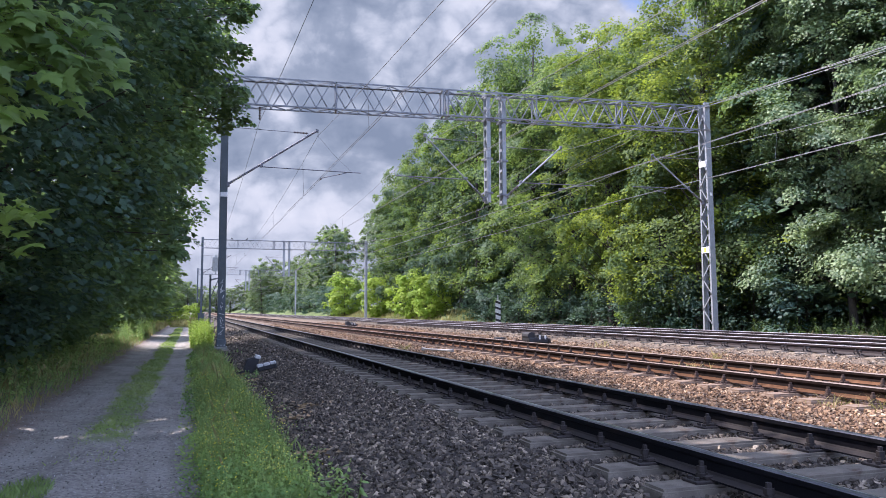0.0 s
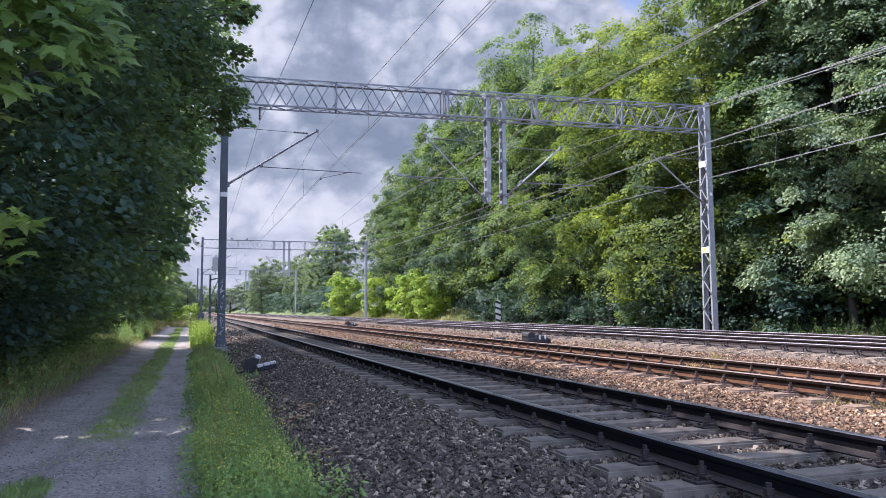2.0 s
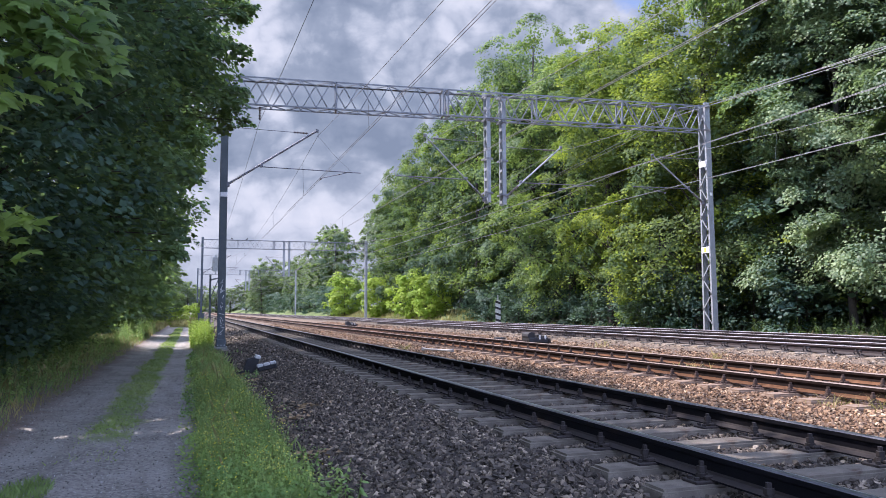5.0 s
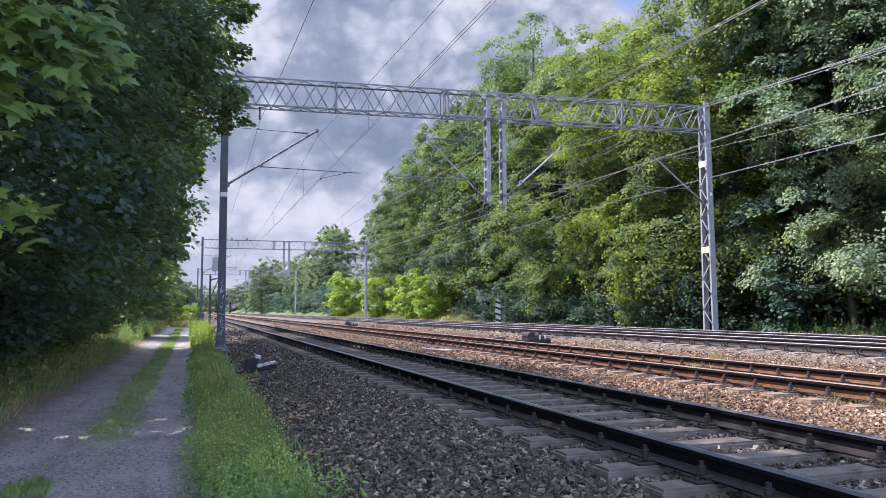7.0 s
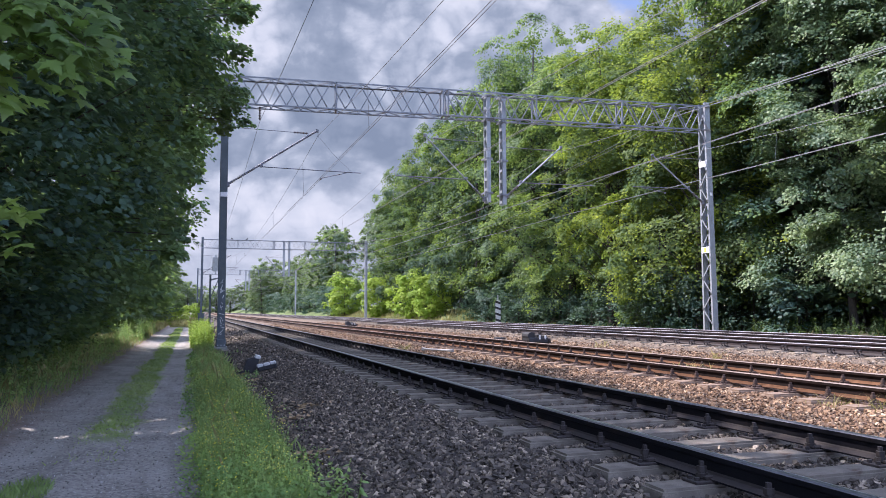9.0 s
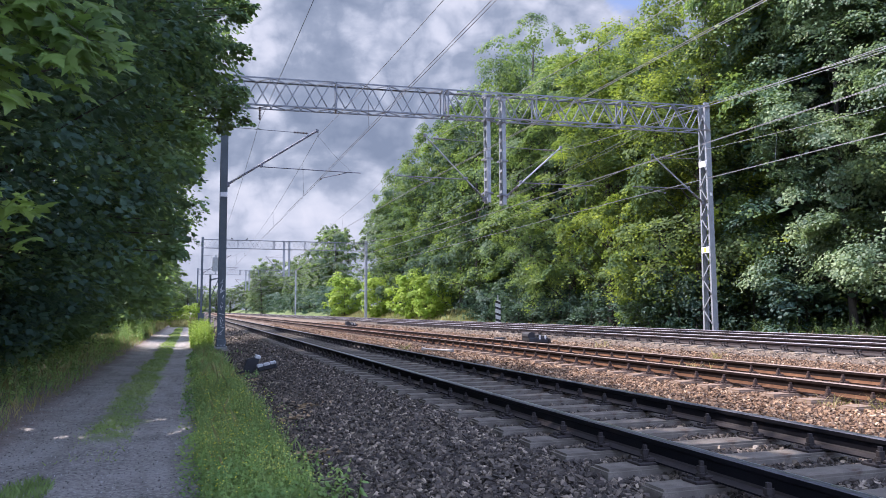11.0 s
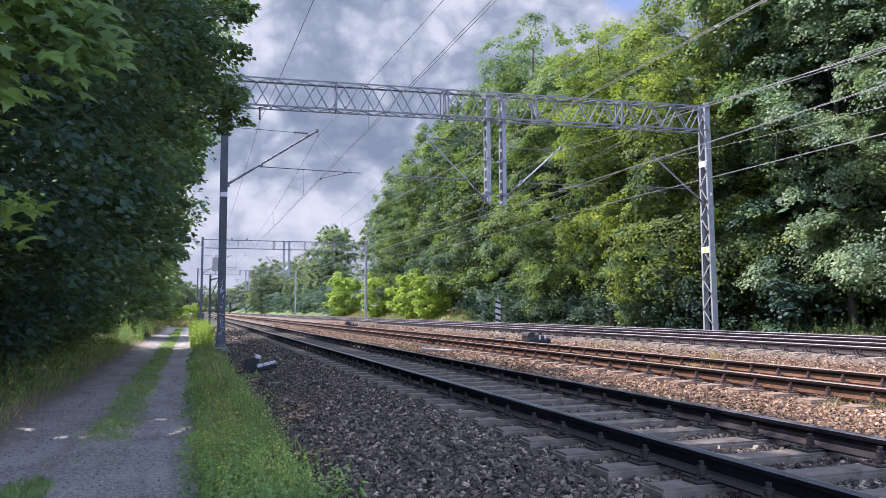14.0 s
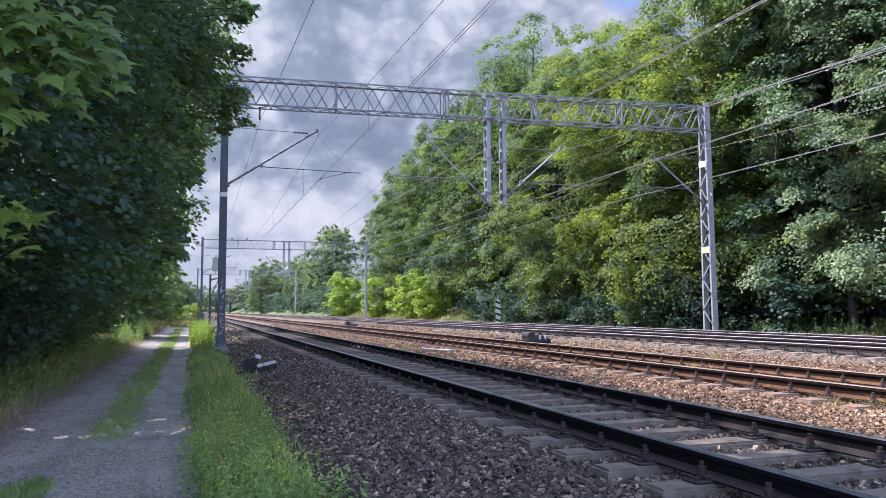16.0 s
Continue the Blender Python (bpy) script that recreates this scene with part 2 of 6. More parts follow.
def ground_mat():
    """Wood floor, gravel lane, grassy verge, ballast: each by its strip of the plan, with frayed edges."""
    n = Nodes("ground_surface")
    co = n.coord()
    sep = n.add("SeparateXYZ")
    n.put(co, sep.inputs[0])
    x = n.math("ADD", sep.outputs[0], n.math("MULTIPLY", n.math("SUBTRACT", n.noise(1.3, 5.0, 0.65), 0.5), 0.9))
    soil = n.mix(n.step(n.noise(3.0, 5.0), 0.35, 0.7), (0.05, 0.055, 0.022), (0.10, 0.095, 0.05))
    pebble = n.voronoi(34.0, None, "F1", "Color")
    bw = n.add("RGBToBW")
    n.put(pebble, bw.inputs[0])
    lane = n.mix(n.step(n.noise(0.9, 6.0, 0.65), 0.35, 0.65), (0.14, 0.128, 0.112), (0.28, 0.262, 0.236))
    lane = n.mix(n.math("MULTIPLY", n.step(bw.outputs[0], 0.35, 0.75), 0.75), lane, (0.32, 0.295, 0.26))
    lane = n.mix(n.math("MULTIPLY", n.step(n.noise(38.0, 3.0), 0.56, 0.66), 0.6), lane, (0.10, 0.09, 0.08))
    brown = n.mix(n.step(n.noise(6.0, 4.0), 0.4, 0.7), (0.17, 0.125, 0.10), (0.11, 0.085, 0.07))
    # Darker than the stones: shade in the gaps between them, put into the ground.
    rock = n.ramp(bw.outputs[0], [(0.0, (0.02, 0.016, 0.012)), (0.5, (0.05, 0.04, 0.031)), (1.0, (0.12, 0.096, 0.072))])
    rusty = n.ramp(bw.outputs[0], [(0.0, (0.07, 0.047, 0.03)), (0.5, (0.15, 0.105, 0.068)), (1.0, (0.23, 0.17, 0.115))])
    rust_zone = n.step(x, 5.3, 6.3)
    bal = n.mix(rust_zone, rock, rusty)
    bal = n.mix(n.math("MULTIPLY", n.step(n.noise(7.0, 6.0, 0.75), 0.42, 0.62), 0.6), bal, (0.05, 0.04, 0.035))
    turf = n.mix(n.step(n.noise(5.0, 5.0), 0.35, 0.7), (0.07, 0.11, 0.025), (0.12, 0.15, 0.045))
    c = n.mix(n.step(x, -2.75, -2.35), soil, brown)
    c = n.mix(n.step(x, -2.25, -1.75), c, lane)
    rut = n.add("VectorMath", operation="MULTIPLY")
    n.put(co, rut.inputs[0])
    rut.inputs[1].default_value = (5.0, 0.45, 1.0)
    c = n.mix(n.math("MULTIPLY", n.step(n.noise(1.0, 4.0, 0.6, rut.outputs[0]), 0.45, 0.7), 0.45), c, (0.12, 0.105, 0.09))
    strip = n.math("ABSOLUTE", n.math("ADD", x, 0.92))
    strip = n.math("MULTIPLY", n.step(strip, 0.36, 0.12), n.step(n.math("ADD", sep.outputs[1], n.math("MULTIPLY", n.noise(0.7, 3.0), 3.0)), 10.6, 11.8))
    strip = n.math("MULTIPLY", strip, n.step(n.noise(4.0, 4.0, 0.6), 0.30, 0.50))
    c = n.mix(strip, c, n.mix(0.5, turf, (0.17, 0.24, 0.06)))
    c = n.mix(n.step(n.math("ADD", x, n.math("MULTIPLY", n.math("SUBTRACT", n.noise(7.0, 4.0, 0.7), 0.5), 0.8)), -0.02, 0.30), c, turf)
    c = n.mix(n.step(x, 0.72, 1.1), c, bal)
    # Dark soil before the wood also stands in for its shade; turf beyond.
    c = n.mix(n.step(x, 19.6, 20.6), c, n.mix(n.step(sep.outputs[1], 54.0, 64.0), soil, turf))
    n.colour(c)
    n.rough(0.92)
    h = n.math("ADD", n.math("MULTIPLY", n.voronoi(28.0), 0.8), n.noise(60, 4.0))
    n.bump(h, 0.8, 0.02)
    return n.mat


M_GROUND = ground_mat()


def cloud_mat():
    """Broken summer cloud: grey undersides, bright rims, small gaps of blue. A far backdrop that glows as the sky does."""
    n = Nodes("cloud_sky")
    vm = n.add("VectorMath", operation="NORMALIZE")
    n.put(n.coord(), vm.inputs[0])
    d = vm.outputs[0]
    sep = n.add("SeparateXYZ")
    n.put(d, sep.inputs[0])
    flat = n.add("CombineXYZ")
    n.put(n.math("MULTIPLY", sep.outputs[2], 1.25), flat.inputs[2])
    n.put(sep.outputs[0], flat.inputs[0])
    n.put(sep.outputs[1], flat.inputs[1])
    f = flat.outputs[0]
    big = n.noise(5.2, 8.0, 0.55, f, 0.5)
    fine = n.noise(15.0, 9.0, 0.6, f, 0.4)
    wob = n.add("TexNoise")
    wob.inputs["Scale"].default_value, wob.inputs["Detail"].default_value = 6.0, 6.0
    n.put(f, wob.inputs["Vector"])
    shift = n.add("VectorMath", operation="MULTIPLY_ADD")
    n.put(wob.outputs["Color"], shift.inputs[0])
    shift.inputs[1].default_value = (0.22, 0.22, 0.22)
    n.put(f, shift.inputs[2])
    puff = n.math("SUBTRACT", 0.42, n.voronoi(11.0, shift.outputs[0]))
    curl = n.math("SUBTRACT", 0.42, n.voronoi(27.0, shift.outputs[0]))
    dens = n.math("ADD", n.math("MULTIPLY", big, 0.72), n.math("MULTIPLY", fine, 0.48))
    dens = n.math("ADD", dens, n.math("ADD", n.math("MULTIPLY", puff, 0.32), n.math("MULTIPLY", curl, 0.22)))

    def blob(az, el, size, amount, field):
        a, e = radians(az), radians(el)
        dist = n.add("VectorMath", operation="DISTANCE")
        n.put(d, dist.inputs[0])
        dist.inputs[1].default_value = (math.sin(a) * math.cos(e), math.cos(a) * math.cos(e), math.sin(e))
        w = n.step(dist.outputs["Value"], size, 0.0)
        return n.math("ADD", field, n.math("MULTIPLY", w, amount))

    for az, el, size, amount in CLOUD_BLOBS:
        dens = blob(az, el, size, amount, dens)
    tone = n.ramp(dens, [(0.34, (0.255, 0.325, 0.405)), (0.50, (0.35, 0.425, 0.50)), (0.60, (0.505, 0.58, 0.64)), (0.70, (0.69, 0.755, 0.79)), (0.86, (0.84, 0.885, 0.89))])
    low = n.step(sep.outputs[2], 0.20, 0.02)
    tone = n.mix(n.math("MULTIPLY", low, 0.45), tone, (0.62, 0.68, 0.74))
    gap = n.math("MULTIPLY", 1.0, 0.0)
    for az, el, size, amount in BLUE_GAPS:
        gap = blob(az, el, size, amount, gap)
    gap = n.step(n.math("ADD", gap, n.math("MULTIPLY", n.math("SUBTRACT", fine, 0.5), 1.4)), 0.35, 0.7)
    tone = n.mix(gap, tone, (0.36, 0.52, 0.82))
    em = n.add("Emission")
    em.inputs[1].default_value = 0.40
    n.put(tone, em.inputs[0])
    n.put(em.outputs[0], n.out.inputs[0])
    return n.mat


# azimuth from the track, elevation, size, brightness
CLOUD_BLOBS = [(19, 24.5, 0.08, 0.14), (22, 21, 0.09, 0.10), (5.6, 14.7, 0.03, 0.22), (4.5, 6.5, 0.11, 0.06), (11, 7, 0.09, 0.10), (14, 10, 0.06, 0.08), (30, 24, 0.10, 0.10),
               (10, 19.5, 0.12, -0.15), (15, 15, 0.10, -0.14), (9, 12, 0.08, -0.10), (2, 22, 0.08, 0.12), (8, 3, 0.06, 0.10)]
BLUE_GAPS = [(34, 23.5, 0.07, 0.9), (24.5, 24.6, 0.05, 0.5)]
M_CLOUD = cloud_mat()


# ---------------------------------------------------------------- mesh helpers
def part(name, bm, material, parent=None, label="", smooth=False):
    me = bpy.data.meshes.new(name)
    bm.to_mesh(me)
    bm.free()
    return mesh_part(name, me, material, parent, label, smooth)


def mesh_part(name, me, material, parent=None, label="", smooth=False):
    for m in material if isinstance(material, (list, tuple)) else [material]:
        if m.name not in me.materials:
            me.materials.append(m)
    if smooth:
        me.shade_smooth()
    ob = new(name, me)
    ob.parent = parent
    if label:
        ob["label"] = label
    return ob


def thing(name, label, category, m=None, group="", kind=""):
    ob = new(name)
    ob.empty_display_size = 0.2
    if m is not None:
        ob.matrix_basis = m
    return tagged(ob, label, category, group, kind)


def box(bm, x0, x1, y0, y1, z0, z1, bevel=0.0):
    r = bmesh.ops.create_cube(bm, size=1)
    vs = r["verts"]
    bmesh.ops.scale(bm, vec=(x1 - x0, y1 - y0, z1 - z0), verts=vs)
    bmesh.ops.translate(bm, vec=((x0 + x1) / 2, (y0 + y1) / 2, (z0 + z1) / 2), verts=vs)
    if bevel:
        es = list({e for v in vs for e in v.link_edges})
        bmesh.ops.bevel(bm, geom=es, offset=bevel, segments=1, affect="EDGES")
    return vs


def rod(bm, a, b, r, seg=6, r2=None):
    """A round bar from a to b."""
    a, b = Vector(a), Vector(b)
    d = b - a
    m = Matrix.Translation((a + b) / 2) @ d.to_track_quat("Z", "Y").to_matrix().to_4x4()
    bmesh.ops.create_cone(bm, cap_ends=True, segments=seg, radius1=r, radius2=r if r2 is None else r2, depth=d.length, matrix=m)


def bar(bm, a, b, w, h):
    """A flat or square bar from a to b."""
    a, b = Vector(a), Vector(b)
    d = b - a
    m = Matrix.Translation((a + b) / 2) @ d.to_track_quat("Z", "Y").to_matrix().to_4x4() @ Matrix.Diagonal((w, h, d.length, 1))
    bmesh.ops.create_cube(bm, size=1, matrix=m)


def extrude_y(profile, y0, y1):
    """A long solid with the cross-section profile, a list of (x, z)."""
    bm = bmesh.new()
    a = [bm.verts.new((x, y0, z)) for x, z in profile]
    b = [bm.verts.new((x, y1, z)) for x, z in profile]
    n = len(profile)
    for i in range(n):
        bm.faces.new((a[i], a[(i + 1) % n], b[(i + 1) % n], b[i]))
    bm.faces.new(a[::-1])
    bm.faces.new(b)
    bmesh.ops.recalc_face_normals(bm, faces=bm.faces)
    return bm


def polys(name, verts, size):
    """A mesh of loose polygons of one size: verts is (n * size, 3)."""
    verts = np.ascontiguousarray(verts, dtype=np.float32)
    me = bpy.data.meshes.new(name)
    k = len(verts)
    me.vertices.add(k)
    me.vertices.foreach_set("co", verts.ravel())
    me.loops.add(k)
    me.loops.foreach_set("vertex_index", np.arange(k, dtype=np.int32))
    me.polygons.add(k // size)
    me.polygons.foreach_set("loop_start", np.arange(0, k, size, dtype=np.int32))
    me.update(calc_edges=True)
    me.validate()
    me.shade_flat()
    return me


def tri_mesh(name, verts, tris):
    me = bpy.data.meshes.new(name)
    me.vertices.add(len(verts))
    me.vertices.foreach_set("co", np.ascontiguousarray(verts, dtype=np.float32).ravel())
    me.loops.add(len(tris) * 3)
    me.loops.foreach_set("vertex_index", np.ascontiguousarray(tris, dtype=np.int32).ravel())
    me.polygons.add(len(tris))
    me.polygons.foreach_set("loop_start", np.arange(0, len(tris) * 3, 3, dtype=np.int32))
    me.update(calc_edges=True)
    me.validate()
    me.shade_flat()
    return me


def unit(v):
    return v / np.maximum(np.linalg.norm(v, axis=-1, keepdims=True), 1e-9)


OVAL = [(0.0, 0.0, 0.0), (0.34, 0.46, -0.05), (0.52, 0.20, -0.03), (1.0, 0.0, -0.06), (0.52, -0.20, -0.03), (0.34, -0.46, -0.05)]
BROAD = [(0.0, 0.0, 0.0), (0.45, 0.52, -0.08), (1.0, 0.0, -0.05), (0.45, -0.52, -0.08)]
SLIM = [(0.0, 0.0, 0.0), (0.3, 0.22, -0.04), (0.7, 0.16, -0.05), (1.0, 0.0, -0.08), (0.7, -0.16, -0.05), (0.3, -0.22, -0.04)]
HALF = [(0.03, 0.09, 0), (-0.10, 0.36, -.07), (0.08, 0.27, -.02), (0.17, 0.36, -.03), (0.36, 0.62, -.10), (0.39, 0.42, -.04), (0.43, 0.17, 0.0), (0.60, 0.25, -.03), (0.68, 0.14, -.03)]
MAPLE = [(0.0, 0.0, 0)] + HALF + [(1.0, 0.0, -.12)] + [(a, -b, c) for a, b, c in HALF[::-1]]
LOBED = [(0.0, 0.0, 0), (0.0, 0.34, -.03), (0.24, 0.28, -.02), (0.44, 0.54, -.08), (0.58, 0.28, -.02), (1.0, 0.0, -.08),
         (0.58, -0.28, -.02), (0.44, -0.54, -.08), (0.24, -0.28, -.02), (0.0, -0.34, -.03)]


def leaves(name, pos, normal, along, size, shape):
    """Leaves at pos, lying across normal, pointing along."""
    n = unit(normal)
    u = unit(along - n * np.sum(along * n, -1, keepdims=True))
    v = np.cross(n, u)
    s = np.asarray(shape)
    p = pos[:, None, :] + size[:, None, None] * (s[None, :, 0:1] * u[:, None] + s[None, :, 1:2] * v[:, None] + s[None, :, 2:3] * n[:, None])
    return polys(name, p.reshape(-1, 3), len(shape))


# ---------------------------------------------------------------- ground
SECTION = [(-3000, 2.0), (-60, 0.8), (-14, -0.1), (-6, -0.30), (-3.2, -0.42), (-2.3, -0.52), (-1.5, -0.57), (-1.0, -0.535), (-0.5, -0.57), (0.05, -0.54), (0.7, -0.46),
           (1.05, -0.45), (1.7, -0.34), (2.4, -0.245), (5.5, -0.245), (6.3, -0.18), (9.5, -0.12), (10.3, -0.06), (11.0, 0.035), (14.0, 0.04), (15.2, 0.0), (18.0, -0.01),
           (19.0, -0.06), (20.5, -0.3), (22.0, -0.28), (25, 0.1), (32, 0.8), (60, 1.6), (3000, 6.0)]


def ground_zs(x, y):
    """Height of the ground; a low grassy bank rises beyond the tracks further on."""
    z = np.interp(x, [a for a, _ in SECTION], [b for _, b in SECTION])
    return z + np.interp(x, [21.0, 24.4, 60], [0, 1.0, 1.0]) * np.interp(y, [56, 64], [0, 1])


def ground_z(x, y):
    return float(ground_zs(x, y))


def build_ground():
    xs = sorted({a for a, _ in SECTION} | {-30, -20, -10, -8, -5, -4} | {round(v, 2) for v in np.arange(-3.2, 3.0, 0.2)} | set(range(3, 24)) | {40, 120, 400, -200, -800, 1200})
    ys = [-3000, -800, -200, -60, -20] + [round(v, 2) for v in np.arange(-6, 30, 0.4)] + list(range(30, 90, 3)) + [95, 105, 120, 140, 170, 210, 270, 350, 500, 800, 1500, 3000]
    rng = np.random.RandomState(4)
    verts = []
    for y in ys:
        for x in xs:
            z = ground_z(x, y)
            if -3 < x < 1.2 and -6 < y < 60:
                z += 0.018 * noise.noise((x * 2.2, y * 1.1, 3))
            verts.append((x, y, z))
    n = len(xs)
    faces = [(j * n + i, j * n + i + 1, (j + 1) * n + i + 1, (j + 1) * n + i) for j in range(len(ys) - 1) for i in range(n - 1)]
    me = bpy.data.meshes.new("ground")
    me.from_pydata(verts, [], faces)
    me.shade_smooth()
    ob = mesh_part("ground", me, M_GROUND)
    return tagged(ob, "ground of gravel lane, grassy verge and brown ballast", "ground", "", "structure")


GROUND = build_ground()


def build_sky():
    """A far shell of cloud over the part of the sky before the camera."""
    bm = bmesh.new()
    R, rows = 3600.0, []
    for e in np.linspace(-2, 62, 17):
        rows.append([bm.verts.new((R * math.sin(radians(a)) * math.cos(radians(e)), R * math.cos(radians(a)) * math.cos(radians(e)), R * math.sin(radians(e))))
                     for a in np.linspace(-42, 92, 33)])
    for r0, r1 in zip(rows, rows[1:]):
        for i in range(len(r0) - 1):
            bm.faces.new((r0[i], r1[i], r1[i + 1], r0[i + 1]))
    ob = part("backdrop_clouds", bm, M_CLOUD, None, "", True)
    return tagged(ob, "broken grey and white summer clouds with small blue gaps", "sky", "", "structure")


CLOUDS = build_sky()

# ---------------------------------------------------------------- tracks
# name, x of the near rail, height of the rail's top, first sleeper, spacing
GAUGE = 1.507
RAIL = [(-0.070, 0.0), (0.070, 0.0), (0.070, 0.011), (0.022, 0.030), (0.009, 0.045), (0.009, 0.105), (0.033, 0.120), (0.036, 0.150), (0.026, 0.159), (0.014, 0.1595),
        (-0.026, 0.159), (-0.036, 0.150), (-0.033, 0.120), (-0.009, 0.105), (-0.009, 0.045), (-0.022, 0.030), (-0.070, 0.011)]


def build_rail(x, z, side, parent, top, foot, edge):
    bm = extrude_y([(x + a, z - 0.159 + b) for a, b in RAIL], -40, 420)
    ob = part("rail", bm, [side, top, foot, edge], parent)
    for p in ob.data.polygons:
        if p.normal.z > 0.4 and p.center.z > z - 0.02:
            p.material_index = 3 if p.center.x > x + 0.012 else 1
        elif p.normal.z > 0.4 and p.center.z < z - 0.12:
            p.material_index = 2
    return ob


def sleeper_mesh(name):
    """A concrete sleeper, 2.5 m long, with chamfered ends and a waist."""
    bm = bmesh.new()
    vs = box(bm, -1.26, 1.26, -0.14, 0.14, -0.20, 0.0)
    for v in vs:
        if v.co.z > -0.1:
            v.co.y *= 0.84
            v.co.x *= 0.985
    top = [e for e in bm.edges if all(v.co.z > -0.1 for v in e.verts)]
    bmesh.ops.bevel(bm, geom=top, offset=0.018, segments=2, affect="EDGES")
    me = bpy.data.meshes.new(name)
    bm.to_mesh(me)
    bm.free()
    return me


def fastening_mesh():
    """Ribbed base plate with a clamp, a bolt, its washer and nut on one side of the rail."""
    bm = bmesh.new()
    box(bm, -0.10, 0.07, -0.08, 0.08, -0.004, 0.016, 0.004)
    box(bm, -0.015, 0.055, -0.055, 0.055, 0.016, 0.042, 0.006)
    rod(bm, (0.0, 0, 0.03), (0.0, 0, 0.055), 0.037, 8)
    rod(bm, (0.0, 0, 0.055), (0.0, 0, 0.064), 0.026, 8)
    rod(bm, (0.0, 0, 0.064), (0.0, 0, 0.098), 0.031, 6)
    rod(bm, (0.0, 0, 0.098), (0.0, 0, 0.128), 0.018, 6)
    rod(bm, (-0.065, 0.035, 0.01), (-0.065, 0.035, 0.036), 0.018, 6)
    rod(bm, (-0.065, -0.035, 0.01), (-0.065, -0.035, 0.036), 0.018, 6)
    me = bpy.data.meshes.new("fastening")
    bm.to_mesh(me)
    bm.free()
    return me


def spring_clip_mesh():
    """Two upright coils of a spring clip beside the rail foot."""
    bm = bmesh.new()
    box(bm, -0.05, 0.06, -0.06, 0.06, -0.004, 0.014, 0.004)
    for y in (-0.035, 0.035):
        ring = []
        for i in range(8):
            a = 2 * math.pi * i / 8
            c = Vector((0.0 + 0.034 * math.cos(a), y, 0.042 + 0.034 * math.sin(a)))
            ring.append([bm.verts.new(c + Vector((0.010 * math.cos(b) * math.cos(a), 0.012 * math.sin(b), 0.010 * math.cos(b) * math.sin(a)))) for b in (0, 2.09, 4.19)])
        for i in range(8):
            for j in range(3):
                bm.faces.new((ring[i][j], ring[(i + 1) % 8][j], ring[(i + 1) % 8][(j + 1) % 3], ring[i][(j + 1) % 3]))
    rod(bm, (0.02, -0.05, 0.02), (0.065, 0.0, 0.022), 0.009, 5)
    rod(bm, (0.02, 0.05, 0.02), (0.065, 0.0, 0.022), 0.009, 5)
    bmesh.ops.recalc_face_normals(bm, faces=bm.faces)
    bmesh.ops.scale(bm, vec=(1.3, 1.3, 1.3), verts=bm.verts)
    me = bpy.data.meshes.new("spring_clip")
    bm.to_mesh(me)
    bm.free()
    return me


ME_SLEEPER, ME_SLEEPER_RUST = sleeper_mesh("sleeper"), sleeper_mesh("rusty_sleeper")
ME_FAST, ME_FAST_RUST, ME_CLIP = fastening_mesh(), fastening_mesh(), spring_clip_mesh()


def build_track(x0, ztop, y0, step, first, last, sleeper, smat, fast, fmat, side, label, plate, top, foot, edge):
    """One track: two rails, sleepers with their fastenings."""
    t = thing("railway_track", label, "railway track", pose(0, 0, 0), "parallel railway tracks")
    for x in (x0, x0 + GAUGE):
        build_rail(x, ztop, side, t, top, foot, edge)
    zs = ztop - 0.159 - plate
    rng = np.random.RandomState(int(x0 * 10))
    i0, i1 = math.ceil((first - y0) / step), math.floor((last - y0) / step)
    for i in range(i0, i1 + 1):
        s = mesh_part("sleeper", sleeper, smat, t)
        s.matrix_basis = pose(x0 + GAUGE / 2 + rng.normal(0, 0.012), y0 + i * step, zs, 0, rng.normal(0, 0.12), rng.normal(0, 0.35))
        for x, turn in ((x0 - 0.112, 0), (x0 + 0.112, 180), (x0 + GAUGE - 0.112, 0), (x0 + GAUGE + 0.112, 180)):
            f = mesh_part("fastening", fast, fmat, s)
            f.matrix_basis = pose(x - x0 - GAUGE / 2, 0, 0.002, 0, 0, turn)
    # the far run, one mesh
    bm = bmesh.new()
    for i in range(i1 + 1, int((230 - y0) / step)):
        y = y0 + i * step
        box(bm, x0 - 0.5, x0 + GAUGE + 0.5, y - 0.12, y + 0.12, zs - 0.15, zs)
        if y < 110:
            for x in (x0 - 0.11, x0 + 0.11, x0 + GAUGE - 0.11, x0 + GAUGE + 0.11):
                box(bm, x - 0.035, x + 0.035, y - 0.05, y + 0.05, zs, zs + 0.09)
    far = part("sleeper_run", bm, smat, t)
    far["kind"] = "stuff"
    return t


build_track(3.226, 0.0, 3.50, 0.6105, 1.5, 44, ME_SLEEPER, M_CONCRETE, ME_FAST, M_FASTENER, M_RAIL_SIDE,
                      "dark rusted rails on grey concrete sleepers with bolted plates", 0.016, M_RAIL_DARK, M_FASTENER, M_RAIL_GLINT)
build_track(7.21, 0.06, 6.33, 0.605, 3.5, 44, ME_SLEEPER_RUST, M_CONCRETE_RUSTY, ME_FAST_RUST, M_FASTENER_RUST, M_RAIL_RUST,
                      "orange rusted rails on concrete sleepers in reddish ballast", 0.016, M_RAIL_TAN, M_RAIL_FOOT, M_RAIL_TAN)
ME_SLEEPER_PALE = sleeper_mesh("pale_sleeper")
M_SLEEPER_PALE = surface("pale_sleeper_concrete", (0.22, 0.18, 0.13), (0.31, 0.255, 0.19), 5, 90, 0.88, 0, 0.3, 0.004, (0.20, 0.15, 0.10))
